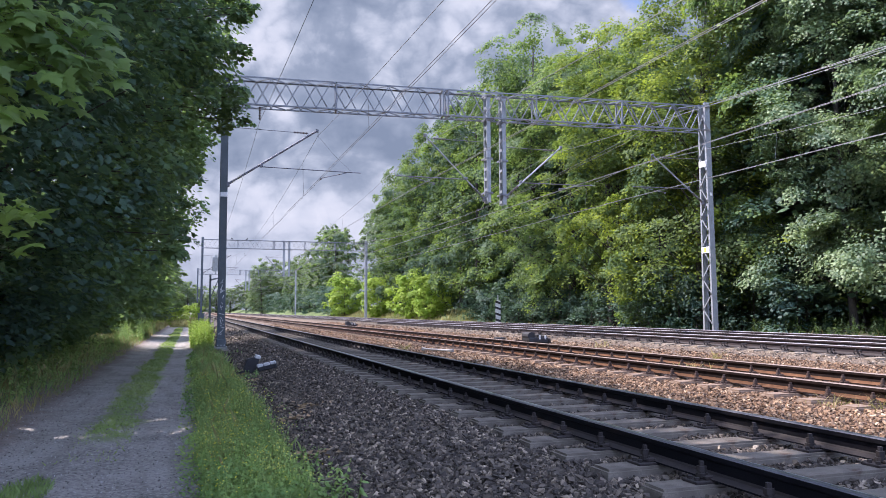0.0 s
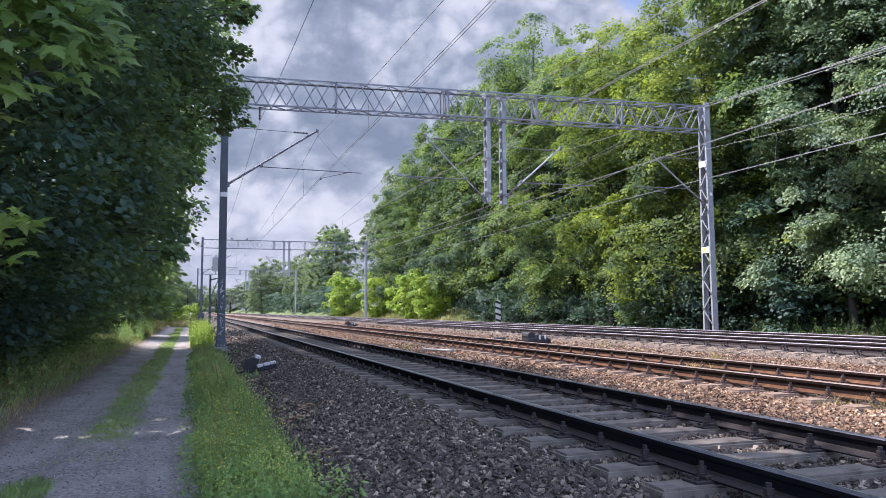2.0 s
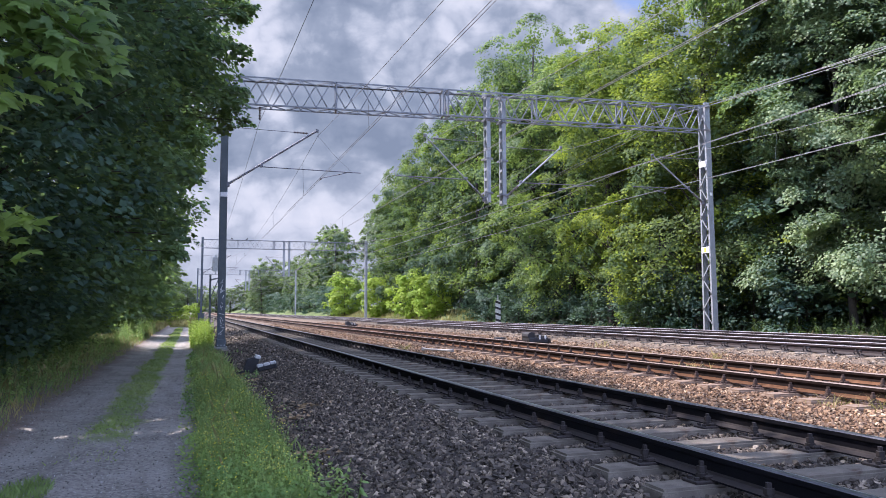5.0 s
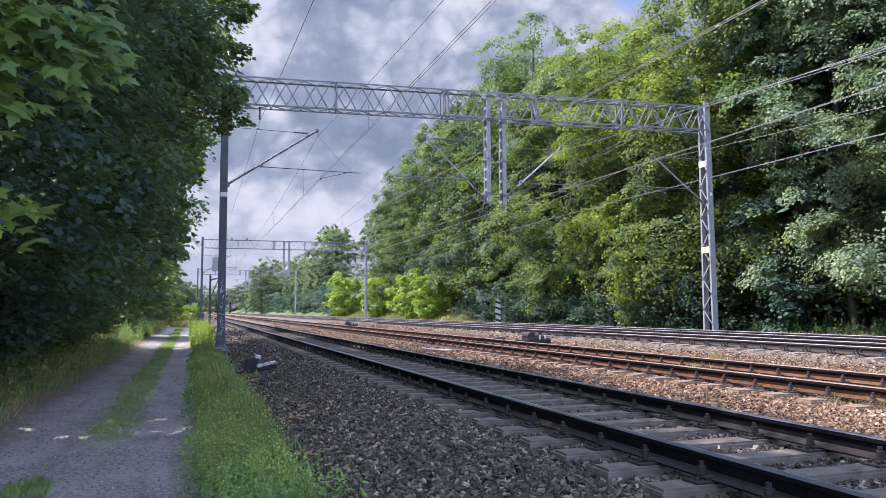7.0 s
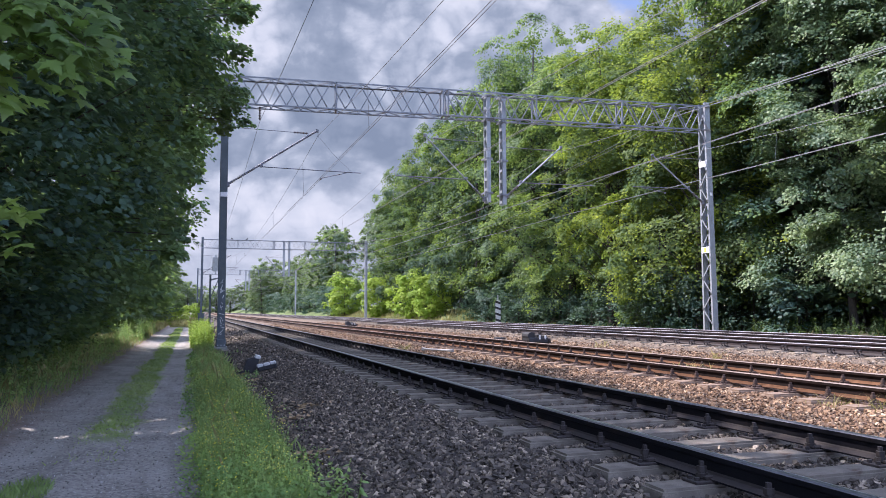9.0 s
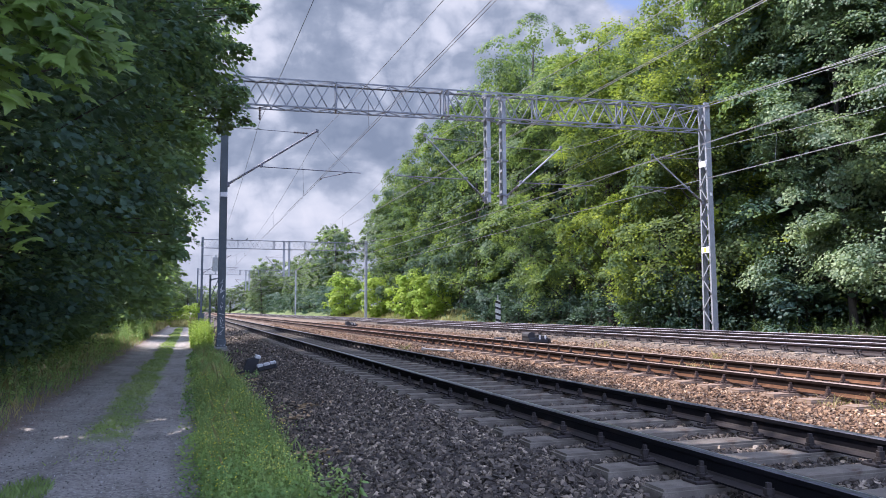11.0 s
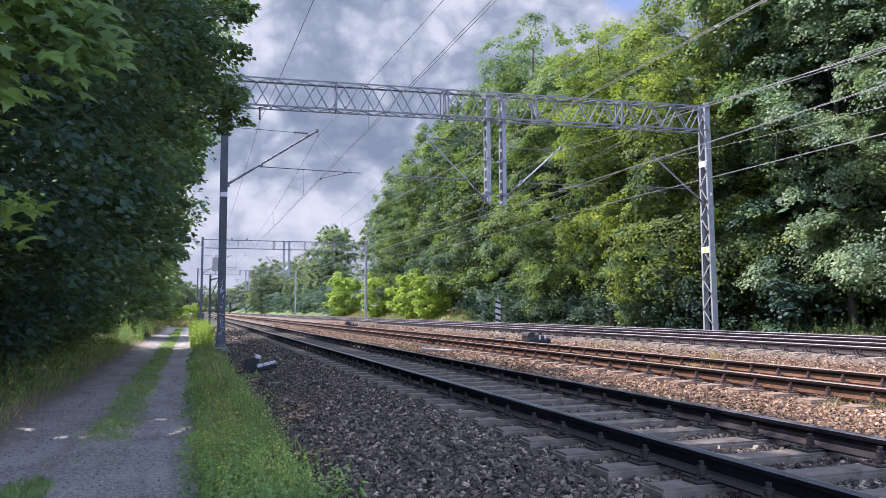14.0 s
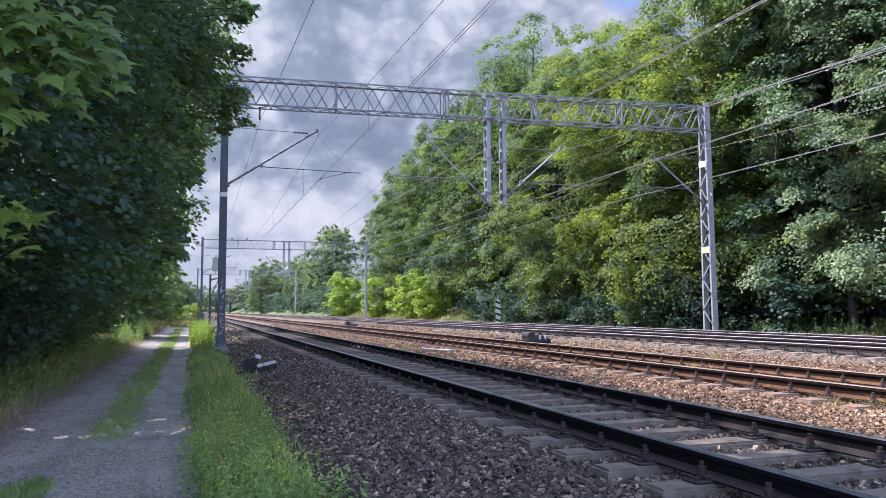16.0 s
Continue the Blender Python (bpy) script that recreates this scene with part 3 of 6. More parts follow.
build_track(11.75, 0.23, 10.08, 0.60, 6, 48, ME_SLEEPER_PALE, M_SLEEPER_PALE, ME_CLIP, M_FASTENER, M_RAIL_MAIN,
                      "polished rails on pale concrete sleepers with spring clips", 0.004, M_RAIL_TOP, M_FASTENER, M_RAIL_TOP)
build_track(15.85, 0.19, 12.0, 0.60, 10, 40, ME_SLEEPER_PALE, M_SLEEPER_PALE, ME_CLIP, M_FASTENER, M_RAIL_MAIN,
                      "polished rails on pale concrete sleepers with spring clips, beside the wood", 0.004, M_RAIL_TOP, M_FASTENER, M_RAIL_TOP)

# ---------------------------------------------------------------- overhead line
Z_BEAM0, Z_BEAM1 = 7.82, 8.80


def build_mast(x, y, z0, z1, mat, label, lane_side):
    """A mast of two channels with lacing between them, on a concrete foot. It is deeper along the track at its base."""
    m = thing("catenary_mast", label, "mast", pose(x, y, z0), "catenary masts")
    h, w = z1 - z0, 0.115
    d0, d1 = 0.30, 0.21
    for s in (-1, 1):
        bm = bmesh.new()
        prof = [(-w, 0.0), (w, 0.0), (w, 0.085), (w - 0.012, 0.085), (w - 0.012, 0.012), (-w + 0.012, 0.012), (-w + 0.012, 0.085), (-w, 0.085)]
        lo = [bm.verts.new((a, s * (d0 - b), 0)) for a, b in prof]
        hi = [bm.verts.new((a, s * (d1 - b), h)) for a, b in prof]
        for i in range(len(prof)):
            bm.faces.new((lo[i], lo[(i + 1) % 8], hi[(i + 1) % 8], hi[i]))
        bm.faces.new(hi)
        bmesh.ops.recalc_face_normals(bm, faces=bm.faces)
        part("channel", bm, mat, m)
    k = int(h / 0.62)
    for xs in (-w + 0.004, w - 0.004):
        for i in range(k):
            za, zb = 0.35 + i * (h - 0.7) / k, 0.35 + (i + 1) * (h - 0.7) / k
            sa = 1 if i % 2 else -1
            da, db = d0 + (d1 - d0) * za / h - 0.03, d0 + (d1 - d0) * zb / h - 0.03
            bm = bmesh.new()
            bar(bm, (xs, sa * da, za), (xs, -sa * db, zb), 0.008, 0.045)
            part("lacing_bar", bm, mat, m)
    bm = bmesh.new()
    box(bm, -0.28, 0.28, -0.42, 0.42, -0.5, 0.06, 0.03)
    part("foundation", bm, M_CONCRETE, m, "concrete mast foundation")
    if lane_side < 0:
        return m
    bm = bmesh.new()
    box(bm, -0.15, 0.15, -0.335, 0.335, 0.064, 0.40, 0.015)
    part("base_shoe", bm, mat, m, "grey steel base shoe")
    for xs in (-0.13, 0.0, 0.13):
        bm = bmesh.new()
        rod(bm, (xs * 0.8, -0.36, 0.2), (xs * 0.8, -0.33, 0.2), 0.022, 6)
        part("bolt", bm, M_GALV, m)
    return m


MAST_L = build_mast(0.93, 25.6, -0.36, 8.85, M_MAST_GREY, "dark grey steel catenary mast beside the lane, marked with white paint", 1)
MAST_R = build_mast(18.85, 23.9, -0.02, 8.95, M_GALV, "pale galvanised laced catenary mast before the wood", -1)


def plate(parent, x0, x1, y, z0, z1, mat, name="plate", label=""):
    bm = bmesh.new()
    box(bm, x0, x1, y - 0.004, y + 0.004, z0, z1, 0.002)
    return part(name, bm, mat, parent, label)


plate(MAST_L, -0.112, 0.112, -0.30, 5.05, 5.2, M_WHITE, "white_band", "faded white painted band")
gr = random.Random(21)
for k in range(22):
    zz, xx, an = gr.uniform(0.55, 2.35), gr.uniform(-0.05, 0.05), gr.uniform(-1.4, 1.4)
    ln = gr.uniform(0.03, 0.085)
    dx, dz = min(ln * math.cos(an), 0.1 - abs(xx)), ln * math.sin(an)
    bm = bmesh.new()
    yy = -0.303 + 0.01 * zz
    bar(bm, (xx - dx, yy, zz - dz), (xx + dx, yy, zz + dz), 0.008, gr.uniform(0.012, 0.026))
    part("paint_mark", bm, M_WHITE_DULL, MAST_L)
bm = bmesh.new()
box(bm, -0.20, 0.20, -0.36, 0.36, 0.06, 0.14, 0.01)
part("base_plate", bm, M_GREY_BOX, MAST_L)
plate(MAST_R, -0.118, -0.112, 0, 6.45, 6.65, M_WHITE, "number_plate")
for z0 in (6.45, 3.1):
    bm = bmesh.new()
    box(bm, -0.125, -0.117, -0.22, 0.24, z0, z0 + 0.24, 0.002)
    part("sign_plate", bm, M_WHITE, MAST_R, "white enamel plate")
bm = bmesh.new()
box(bm, -0.130, -0.126, -0.05, 0.08, 3.14, 3.30, 0.001)
part("warning_mark", bm, M_YELLOW, MAST_R)
plate(MAST_R, -0.05, 0.06, -0.27, 5.3, 5.42, M_WHITE, "small_plate")


def build_beam(p0, p1, mat, z0=Z_BEAM0, z1=Z_BEAM1, width=0.55, panel=0.50, fine=True):
    """A box truss between two mast heads: four chords, laced on all sides."""
    a, b = Vector((*p0, 0)), Vector((*p1, 0))
    d = b - a
    m = thing("portal_beam", "grey steel lattice portal beam across the tracks", "lattice beam",
              Matrix.Translation((a.x, a.y, 0)) @ Matrix.Rotation(math.atan2(d.y, d.x), 4, "Z"), "portal beams")
    L, hw = d.length, width / 2
    for y in (-hw, hw):
        for z in (z0, z1):
            bm = bmesh.new()
            sy, sz = (1 if y < 0 else -1), (1 if z == z0 else -1)
            box(bm, -0.1, L + 0.1, min(y, y + sy * 0.055), max(y, y + sy * 0.055), min(z, z + sz * 0.012), max(z, z + sz * 0.012))
            box(bm, -0.1, L + 0.1, min(y, y + sy * 0.012), max(y, y + sy * 0.012), min(z + sz * 0.012, z + sz * 0.05), max(z + sz * 0.012, z + sz * 0.05))
            part("chord", bm, mat, m)
    n = int(L / panel) // 2 * 2
    w = L / n
    rest = bmesh.new()
    for i in range(n):
        xa, xb = i * w, (i + 1) * w
        for y in (-hw + 0.02, hw - 0.02):
            za, zb = (z0 + 0.04, z1 - 0.04) if (i % 2) == (y > 0) else (z1 - 0.04, z0 + 0.04)
            if fine:
                bm = bmesh.new()
                bar(bm, (xa, y, za), (xb, y, zb), 0.044, 0.03)
                part("lacing_bar", bm, mat, m)
            else:
                bar(rest, (xa, y, za), (xb, y, zb), 0.045, 0.02)
        for z in (z0 + 0.02, z1 - 0.02):
            ya, yb = (-hw + 0.03, hw - 0.03) if i % 2 else (hw - 0.03, -hw + 0.03)
            bar(rest, (xa, ya, z), (xb, yb, z), 0.02, 0.04)
    for f in (0.205, 0.415, 0.425, 0.61, 0.8):
        x = L * f
        for y in (-hw + 0.03, hw - 0.03):
            bar(rest, (x, y, z0), (x, y, z1), 0.05, 0.05)
        for z in (z0 + 0.02, z1 - 0.02):
            bar(rest, (x, -hw, z), (x, hw, z), 0.05, 0.03)
        bar(rest, (x, -hw, z0), (x, hw, z1), 0.03, 0.03)
    r = part("cross_lacing", rest, mat, m)
    return m


build_beam((0.93, 25.6), (18.85, 23.9), M_TRUSS)


def portal_y(x):
    return 25.6 + (x - 0.93) / 17.92 * -1.7


def build_drop_post(x, z0, z1, label):
    """A hanging post: two channels joined by battens, clamped to the beam."""
    y = portal_y(x)
    m = thing("drop_post", label, "hanging post", pose(x, y, z0), "hanging posts")
    h = z1 - z0
    for s in (-1, 1):
        bm = bmesh.new()
        box(bm, -0.07, 0.07, s * 0.16 - 0.008, s * 0.16 + 0.008, 0, h)
        for xx in (-0.07, 0.058):
            box(bm, xx, xx + 0.012, min(s * 0.16, s * 0.10), max(s * 0.16, s * 0.10), 0, h)
        part("channel", bm, M_GALV, m)
    k = int(h / 0.34)
    for xx in (-0.068, 0.068):
        for i in range(k):
            bm = bmesh.new()
            z = 0.1 + i * (h - 0.2) / (k - 1)
            box(bm, xx - 0.006, xx + 0.006, -0.11, 0.11, z - 0.05, z + 0.05)
            part("batten", bm, M_GALV, m)
    for z in (0.35, 1.6, 3.02, h - 0.05):
        bm = bmesh.new()
        box(bm, -0.11, 0.11, -0.21, -0.172, z - 0.03, z + 0.03)
        box(bm, -0.15, 0.15, 0.172, 0.21, z - 0.03, z + 0.03)
        box(bm, -0.15, -0.118, -0.17, 0.17, z - 0.03, z + 0.03)
        box(bm, 0.118, 0.15, -0.17, 0.17, z - 0.03, z + 0.03)
        part("clamp", bm, M_TRUSS, m)
    return m


build_drop_post(10.04, 4.78, 8.72, "galvanised post hanging from the portal beam between tracks")
build_drop_post(10.62, 4.72, 8.72, "galvanised post hanging from the portal beam beside its twin")


def insulator(bm, a, b, r=0.055, n=6):
    a, b = Vector(a), Vector(b)
    rod(bm, a, b, 0.022, 6)
    for i in range(n):
        c = a + (b - a) * ((i + 0.5) / n)
        e = (b - a).normalized() * 0.016
        rod(bm, c - e, c + e, r, 10, r * 0.7)


def build_cantilever(y, root, top, tie, reg_a, reg_b, steady, label, r=0.032):
    """Inclined tube with its tie, registration arm and steady arm; points are (x, z)."""
    m = thing("cantilever_arm", label, "cantilever arm", pose(0, y, 0), "cantilever arms")
    P = lambda q: Vector((q[0], 0, q[1]))
    A, B = P(root), P(top)
    u = (B - A).normalized()
    bm = bmesh.new()
    rod(bm, A + u * 0.55, B, r, 8)
    part("tube", bm, M_TUBE if r > 0.03 else M_GALV, m)
    bm = bmesh.new()
    insulator(bm, A + u * 0.12, A + u * 0.6)
    part("insulator", bm, M_INSUL, m, "brown porcelain insulator")
    bm = bmesh.new()
    rod(bm, A - u * 0.02, A + u * 0.14, 0.04, 8)
    box(bm, A.x - 0.05, A.x + 0.05, -0.06, 0.06, A.z - 0.09, A.z + 0.07, 0.01)
    part("hinge", bm, M_TUBE, m)
    bm = bmesh.new()
    C, D = P(tie[0]), P(tie[1])
    v = (D - C).normalized()
    rod(bm, C, D - v * 0.5, 0.011, 6)
    part("tie_rod", bm, M_TUBE, m)
    bm = bmesh.new()
    insulator(bm, D - v * 0.5, D, 0.045, 5)
    part("insulator", bm, M_INSUL, m)
    bm = bmesh.new()
    rod(bm, P(reg_a), P(reg_b), 0.017, 8)
    part("registration_arm", bm, M_TUBE, m)
    bm = bmesh.new()
    rod(bm, P(steady[0]), P(steady[1]), 0.015, 6)
    part("steady_arm", bm, M_TUBE, m)
    bm = bmesh.new()
    e = P(steady[1])
    box(bm, e.x - 0.03, e.x + 0.03, -0.03, 0.03, e.z - 0.05, e.z + 0.02, 0.008)
    part("wire_clip", bm, M_TUBE, m)
    for q in (B - u * 0.05, P(reg_a) + Vector((-0.03, 0, 0.03))):
        bm = bmesh.new()
        box(bm, q.x - 0.05, q.x + 0.05, -0.05, 0.05, q.z - 0.05, q.z + 0.05, 0.015)
        part("clamp", bm, M_TUBE, m)
    bm = bmesh.new()
    rod(bm, B, B - Vector((0, 0, 0.25)), 0.012, 6)
    part("hanger", bm, M_TUBE, m)
    return m


build_cantilever(25.4, (1.06, 5.13), (4.02, 7.16), ((1.06, 7.05), (3.68, 7.02)), (2.15, 5.77), (5.52, 5.74), ((5.05, 5.73), (4.12, 5.48)),
                 "inclined steel cantilever arm on the lane-side mast", 0.036)
build_cantilever(portal_y(9.9), (9.92, 4.92), (7.65, 7.12), ((9.92, 7.0), (7.98, 7.0)), (9.25, 5.60), (6.6, 5.60), ((7.1, 5.58), (8.0, 5.40)),
                 "cantilever arm on the hanging post, reaching over the second track", 0.03)
build_cantilever(portal_y(10.8), (10.76, 5.05), (13.02, 7.02), ((10.76, 6.85), (12.75, 6.85)), (11.35, 5.57), (14.45, 5.60), ((13.9, 5.58), (12.9, 5.42)),
                 "pale cantilever arm on the hanging post, reaching over the third track", 0.03)
build_cantilever(23.95, (18.70, 5.05), (16.45, 6.80), ((18.7, 6.75), (16.8, 6.7)), (18.1, 5.56), (15.6, 5.52), ((16.0, 5.50), (17.0, 5.36)),
                 "cantilever arm on the wood-side mast over the fourth track", 0.03)


def wire(points, r, name="wire", parent=None):
    """A thin cable through points."""
    bm = bmesh.new()
    ring0 = None
    pts = [Vector(p) for p in points]
    for i, p in enumerate(pts):
        d = (pts[min(i + 1, len(pts) - 1)] - pts[max(i - 1, 0)]).normalized()
        s = d.cross(Vector((0, 0, 1))).normalized()
        t = s.cross(d)
        ring = [bm.verts.new(p + (s * math.cos(a) + t * math.sin(a)) * r) for a in (0.5, 2.07, 3.64, 5.21)]
        if ring0:
            for k in range(4):
                bm.faces.new((ring0[k], ring0[(k + 1) % 4], ring[(k + 1) % 4], ring[k]))
        ring0 = ring
    return part(name, bm, M_WIRE, parent)


SPANS = [-36.0, 25.4, 85.0, 147.0, 209.0]


def hang(x_at, z_at, sag):
    """Points of a cable over the spans: its x and height at the supports and its sag between."""
    out = []
    for j, (ya, yb) in enumerate(zip(SPANS, SPANS[1:])):
        for k in range(16 + (j == len(SPANS) - 2)):
            f = k / 16
            out.append((x_at(j) * (1 - f) + x_at(j + 1) * f, ya + (yb - ya) * f, z_at - 4 * sag * f * (1 - f)))
    return out


def build_line(x_c, zig, z_m, z_c, sag, label):
    """A contact line: messenger, two contact wires and droppers."""
    m = thing("overhead_line", label, "overhead line", pose(0, 0, 0), "overhead lines")
    xm = lambda j: x_c
    xw = lambda j: x_c + (zig if j % 2 else -zig)
    mes = hang(xm, z_m, sag)
    wire(mes, 0.007, "messenger_wire", m)
    con = hang(xw, z_c, 0.05)
    for o in (-0.03, 0.03):
        wire([(x + o, y, z) for x, y, z in con], 0.006, "contact_wire", m)
    for (a, c) in zip(mes[2::3], con[2::3]):
        if a[2] - c[2] > 0.15 and a[1] < 150:
            bm = bmesh.new()
            rod(bm, (a[0], a[1], a[2]), (c[0], c[1], c[2]), 0.005, 4)
            part("dropper", bm, M_WIRE, m)
    return m


LINE_LABEL = "thin copper messenger and contact wires with droppers"
LINE_1 = build_line(4.02, 0.05, 6.97, 5.43, 1.0, LINE_LABEL + " over the dark track")
wire([(4.02, 25.4, 6.95), (4.6, 25.4, 6.3), (5.2, 25.4, 5.77)], 0.005, "stay_wire", LINE_1)
build_line(7.8, -0.15, 6.95, 5.40, 1.05, LINE_LABEL)
build_line(12.9, 0.15, 6.85, 5.40, 1.05, LINE_LABEL)
build_line(16.6, -0.15, 6.65, 5.36, 1.0, LINE_LABEL)


def feeder(x, z, sag, r=0.008):
    m = thing("feeder_cable", "single bare feeder cable along the line", "cable", pose(0, 0, 0), "feeder cables")
    wire(hang(lambda j: x, z, sag), r, "cable", m)
    return m


feeder(2.05, 7.32, 0.92)
feeder(18.72, 8.98, 1.18)
feeder(19.05, 8.98, 1.1)
bm = bmesh.new()
insulator(bm, (2.05, 25.4, 7.82), (2.05, 25.4, 7.36), 0.05, 5)
tagged(part("feeder_insulator", bm, M_INSUL), "brown string insulator hanging from the portal beam", "insulator")


def build_far_portal(y, z0, scale=1.0):
    for x, mat in ((1.0, M_MAST_GREY), (19.2, M_GALV)):
        m = thing("catenary_mast", "grey catenary mast further along the line", "mast", pose(x, y, z0), "catenary masts")
        for s in (-1, 1):
            bm = bmesh.new()
            box(bm, -0.115, 0.115, s * 0.26 - 0.012, s * 0.26 + 0.012, -0.3, 9.0 - z0)
            for xx in (-0.115, 0.103):
                box(bm, xx, xx + 0.012, min(s * 0.247, s * 0.18), max(s * 0.247, s * 0.18), -0.3, 9.0 - z0)
            part("channel", bm, mat, m)
        bm = bmesh.new()
        for i in range(14):
            s = 1 if i % 2 else -1
            bar(bm, (-0.11, s * 0.22, 0.3 + i * 0.6), (-0.11, -s * 0.22, 0.9 + i * 0.6), 0.008, 0.05)
            bar(bm, (0.11, s * 0.22, 0.3 + i * 0.6), (0.11, -s * 0.22, 0.9 + i * 0.6), 0.008, 0.05)
        part("lacing", bm, mat, m)
    build_beam((1.0, y), (19.2, y), M_TRUSS, fine=False)
    for x in (9.75, 10.35):
        m = thing("drop_post", "grey post hanging from a further portal beam", "hanging post", pose(x, y, 4.8), "hanging posts")
        for s in (-1, 1):
            bm = bmesh.new()
            box(bm, -0.1, 0.1, s * 0.15 - 0.01, s * 0.15 + 0.01, 0, 3.95)
            part("channel", bm, M_GALV, m)
        bm = bmesh.new()
        for i in range(9):
            box(bm, -0.098, 0.098, -0.139, 0.139, 0.1 + i * 0.45, 0.2 + i * 0.45)
        part("batten", bm, M_GALV, m)
    for root, top, tie, ra, rb, st in (((1.12, 5.1), (4.02, 7.1), ((1.1, 7.0), (3.7, 7.0)), (2.15, 5.75), (4.9, 5.72), ((4.8, 5.7), (3.9, 5.45))),
                                       ((9.62, 4.95), (7.75, 7.05), ((9.6, 6.95), (8.0, 6.95)), (9.1, 5.6), (6.9, 5.6), ((7.2, 5.58), (7.95, 5.4))),
                                       ((10.5, 5.0), (12.9, 6.95), ((10.5, 6.8), (12.6, 6.8)), (11.1, 5.57), (13.9, 5.57), ((13.6, 5.55), (12.8, 5.4))),
                                       ((19.05, 5.0), (16.6, 6.75), ((19.05, 6.7), (16.9, 6.7)), (18.4, 5.55), (15.8, 5.5), ((16.1, 5.48), (16.8, 5.36)))):
        build_cantilever(y - 0.2, root, top, tie, ra, rb, st, "grey cantilever arm on a further portal", 0.034)


build_far_portal(85.2, -0.2)
build_far_portal(147.2, -0.2)


# ---------------------------------------------------------------- trees
def tube(verts, faces, pts, radii, seg=6):
    """Adds a tapered tube through pts to the lists."""
    base = len(verts)
    for i, (p, r) in enumerate(zip(pts, radii)):
        d = (pts[min(i + 1, len(pts) - 1)] - pts[max(i - 1, 0)])
        d = d.normalized() if d.length > 1e-6 else Vector((0, 0, 1))
        s = d.orthogonal().normalized()
        t = d.cross(s)
        for k in range(seg):
            a = 2 * math.pi * k / seg
            verts.append(p + (s * math.cos(a) + t * math.sin(a)) * r)
    for i in range(len(pts) - 1):
        for k in range(seg):
            faces.append((base + i * seg + k, base + i * seg + (k + 1) % seg, base + (i + 1) * seg + (k + 1) % seg, base + (i + 1) * seg + k))


def spray_dome(rg, c, out, rc, n, leaf, lumps=7, layered=True):
    """Leaves of one bough end: overlapping plates of leaves round c, steep and layered, or lying flatter over a lane."""
    up = np.array([0, 0, 1.0])
    sub = unit(rg.normal(0, 1, (lumps, 3)) * np.array([1, 1, 0.8]) + 0.85 * out + 0.35 * up)
    hub = sub * (rc * rg.uniform(0.45, 1.0, lumps))[:, None] * np.array([1, 1, 0.72])
    wide = rc * rg.uniform(0.26, 0.46, lumps)
    if layered:
        hub *= np.array([1.1, 1.1, 0.95])
        face = unit(0.65 * sub + 0.8 * up + rg.normal(0, 0.22, (lumps, 3)))
    else:
        hub *= np.array([1.15, 1.15, 0.85])
        wide = wide * 1.15
        face = unit(0.42 * sub + 0.95 * up + rg.normal(0, 0.14, (lumps, 3)))
    k = rg.randint(0, lumps, n)
    ang, rd = rg.rand(n) * 6.283, np.sqrt(rg.rand(n))
    f = face[k]
    e1 = unit(np.cross(f, np.array([0.13, 0.21, 0.97])))
    e2 = np.cross(f, e1)
    flat = e1 * (np.cos(ang) * rd)[:, None] + e2 * (np.sin(ang) * rd)[:, None]
    off = hub[k] + flat * wide[k][:, None] + f * (rg.normal(0, 0.10, n) * wide[k])[:, None]
    nrm = f + 0.35 * flat + rg.normal(0, 0.24, (n, 3))
    if layered:
        off = off + rg.normal(0, 0.12, (n, 3)) * wide[k][:, None]
        off[:, 2] -= 0.20 * rd * rd * wide[k]
        alo = 0.6 * flat + rg.normal(0, 0.8, (n, 3))
        nrm = nrm + rg.normal(0, 0.22, (n, 3))
    else:
        off[:, 2] -= 0.42 * rd * rd * wide[k]
        alo = flat + 0.5 * sub[k] - 0.3 * up + rg.normal(0, 0.35, (n, 3))
        nrm = nrm + rg.normal(0, 0.25, (n, 3))
    return c + off, nrm, alo, leaf * rg.uniform(0.65, 1.25, n)


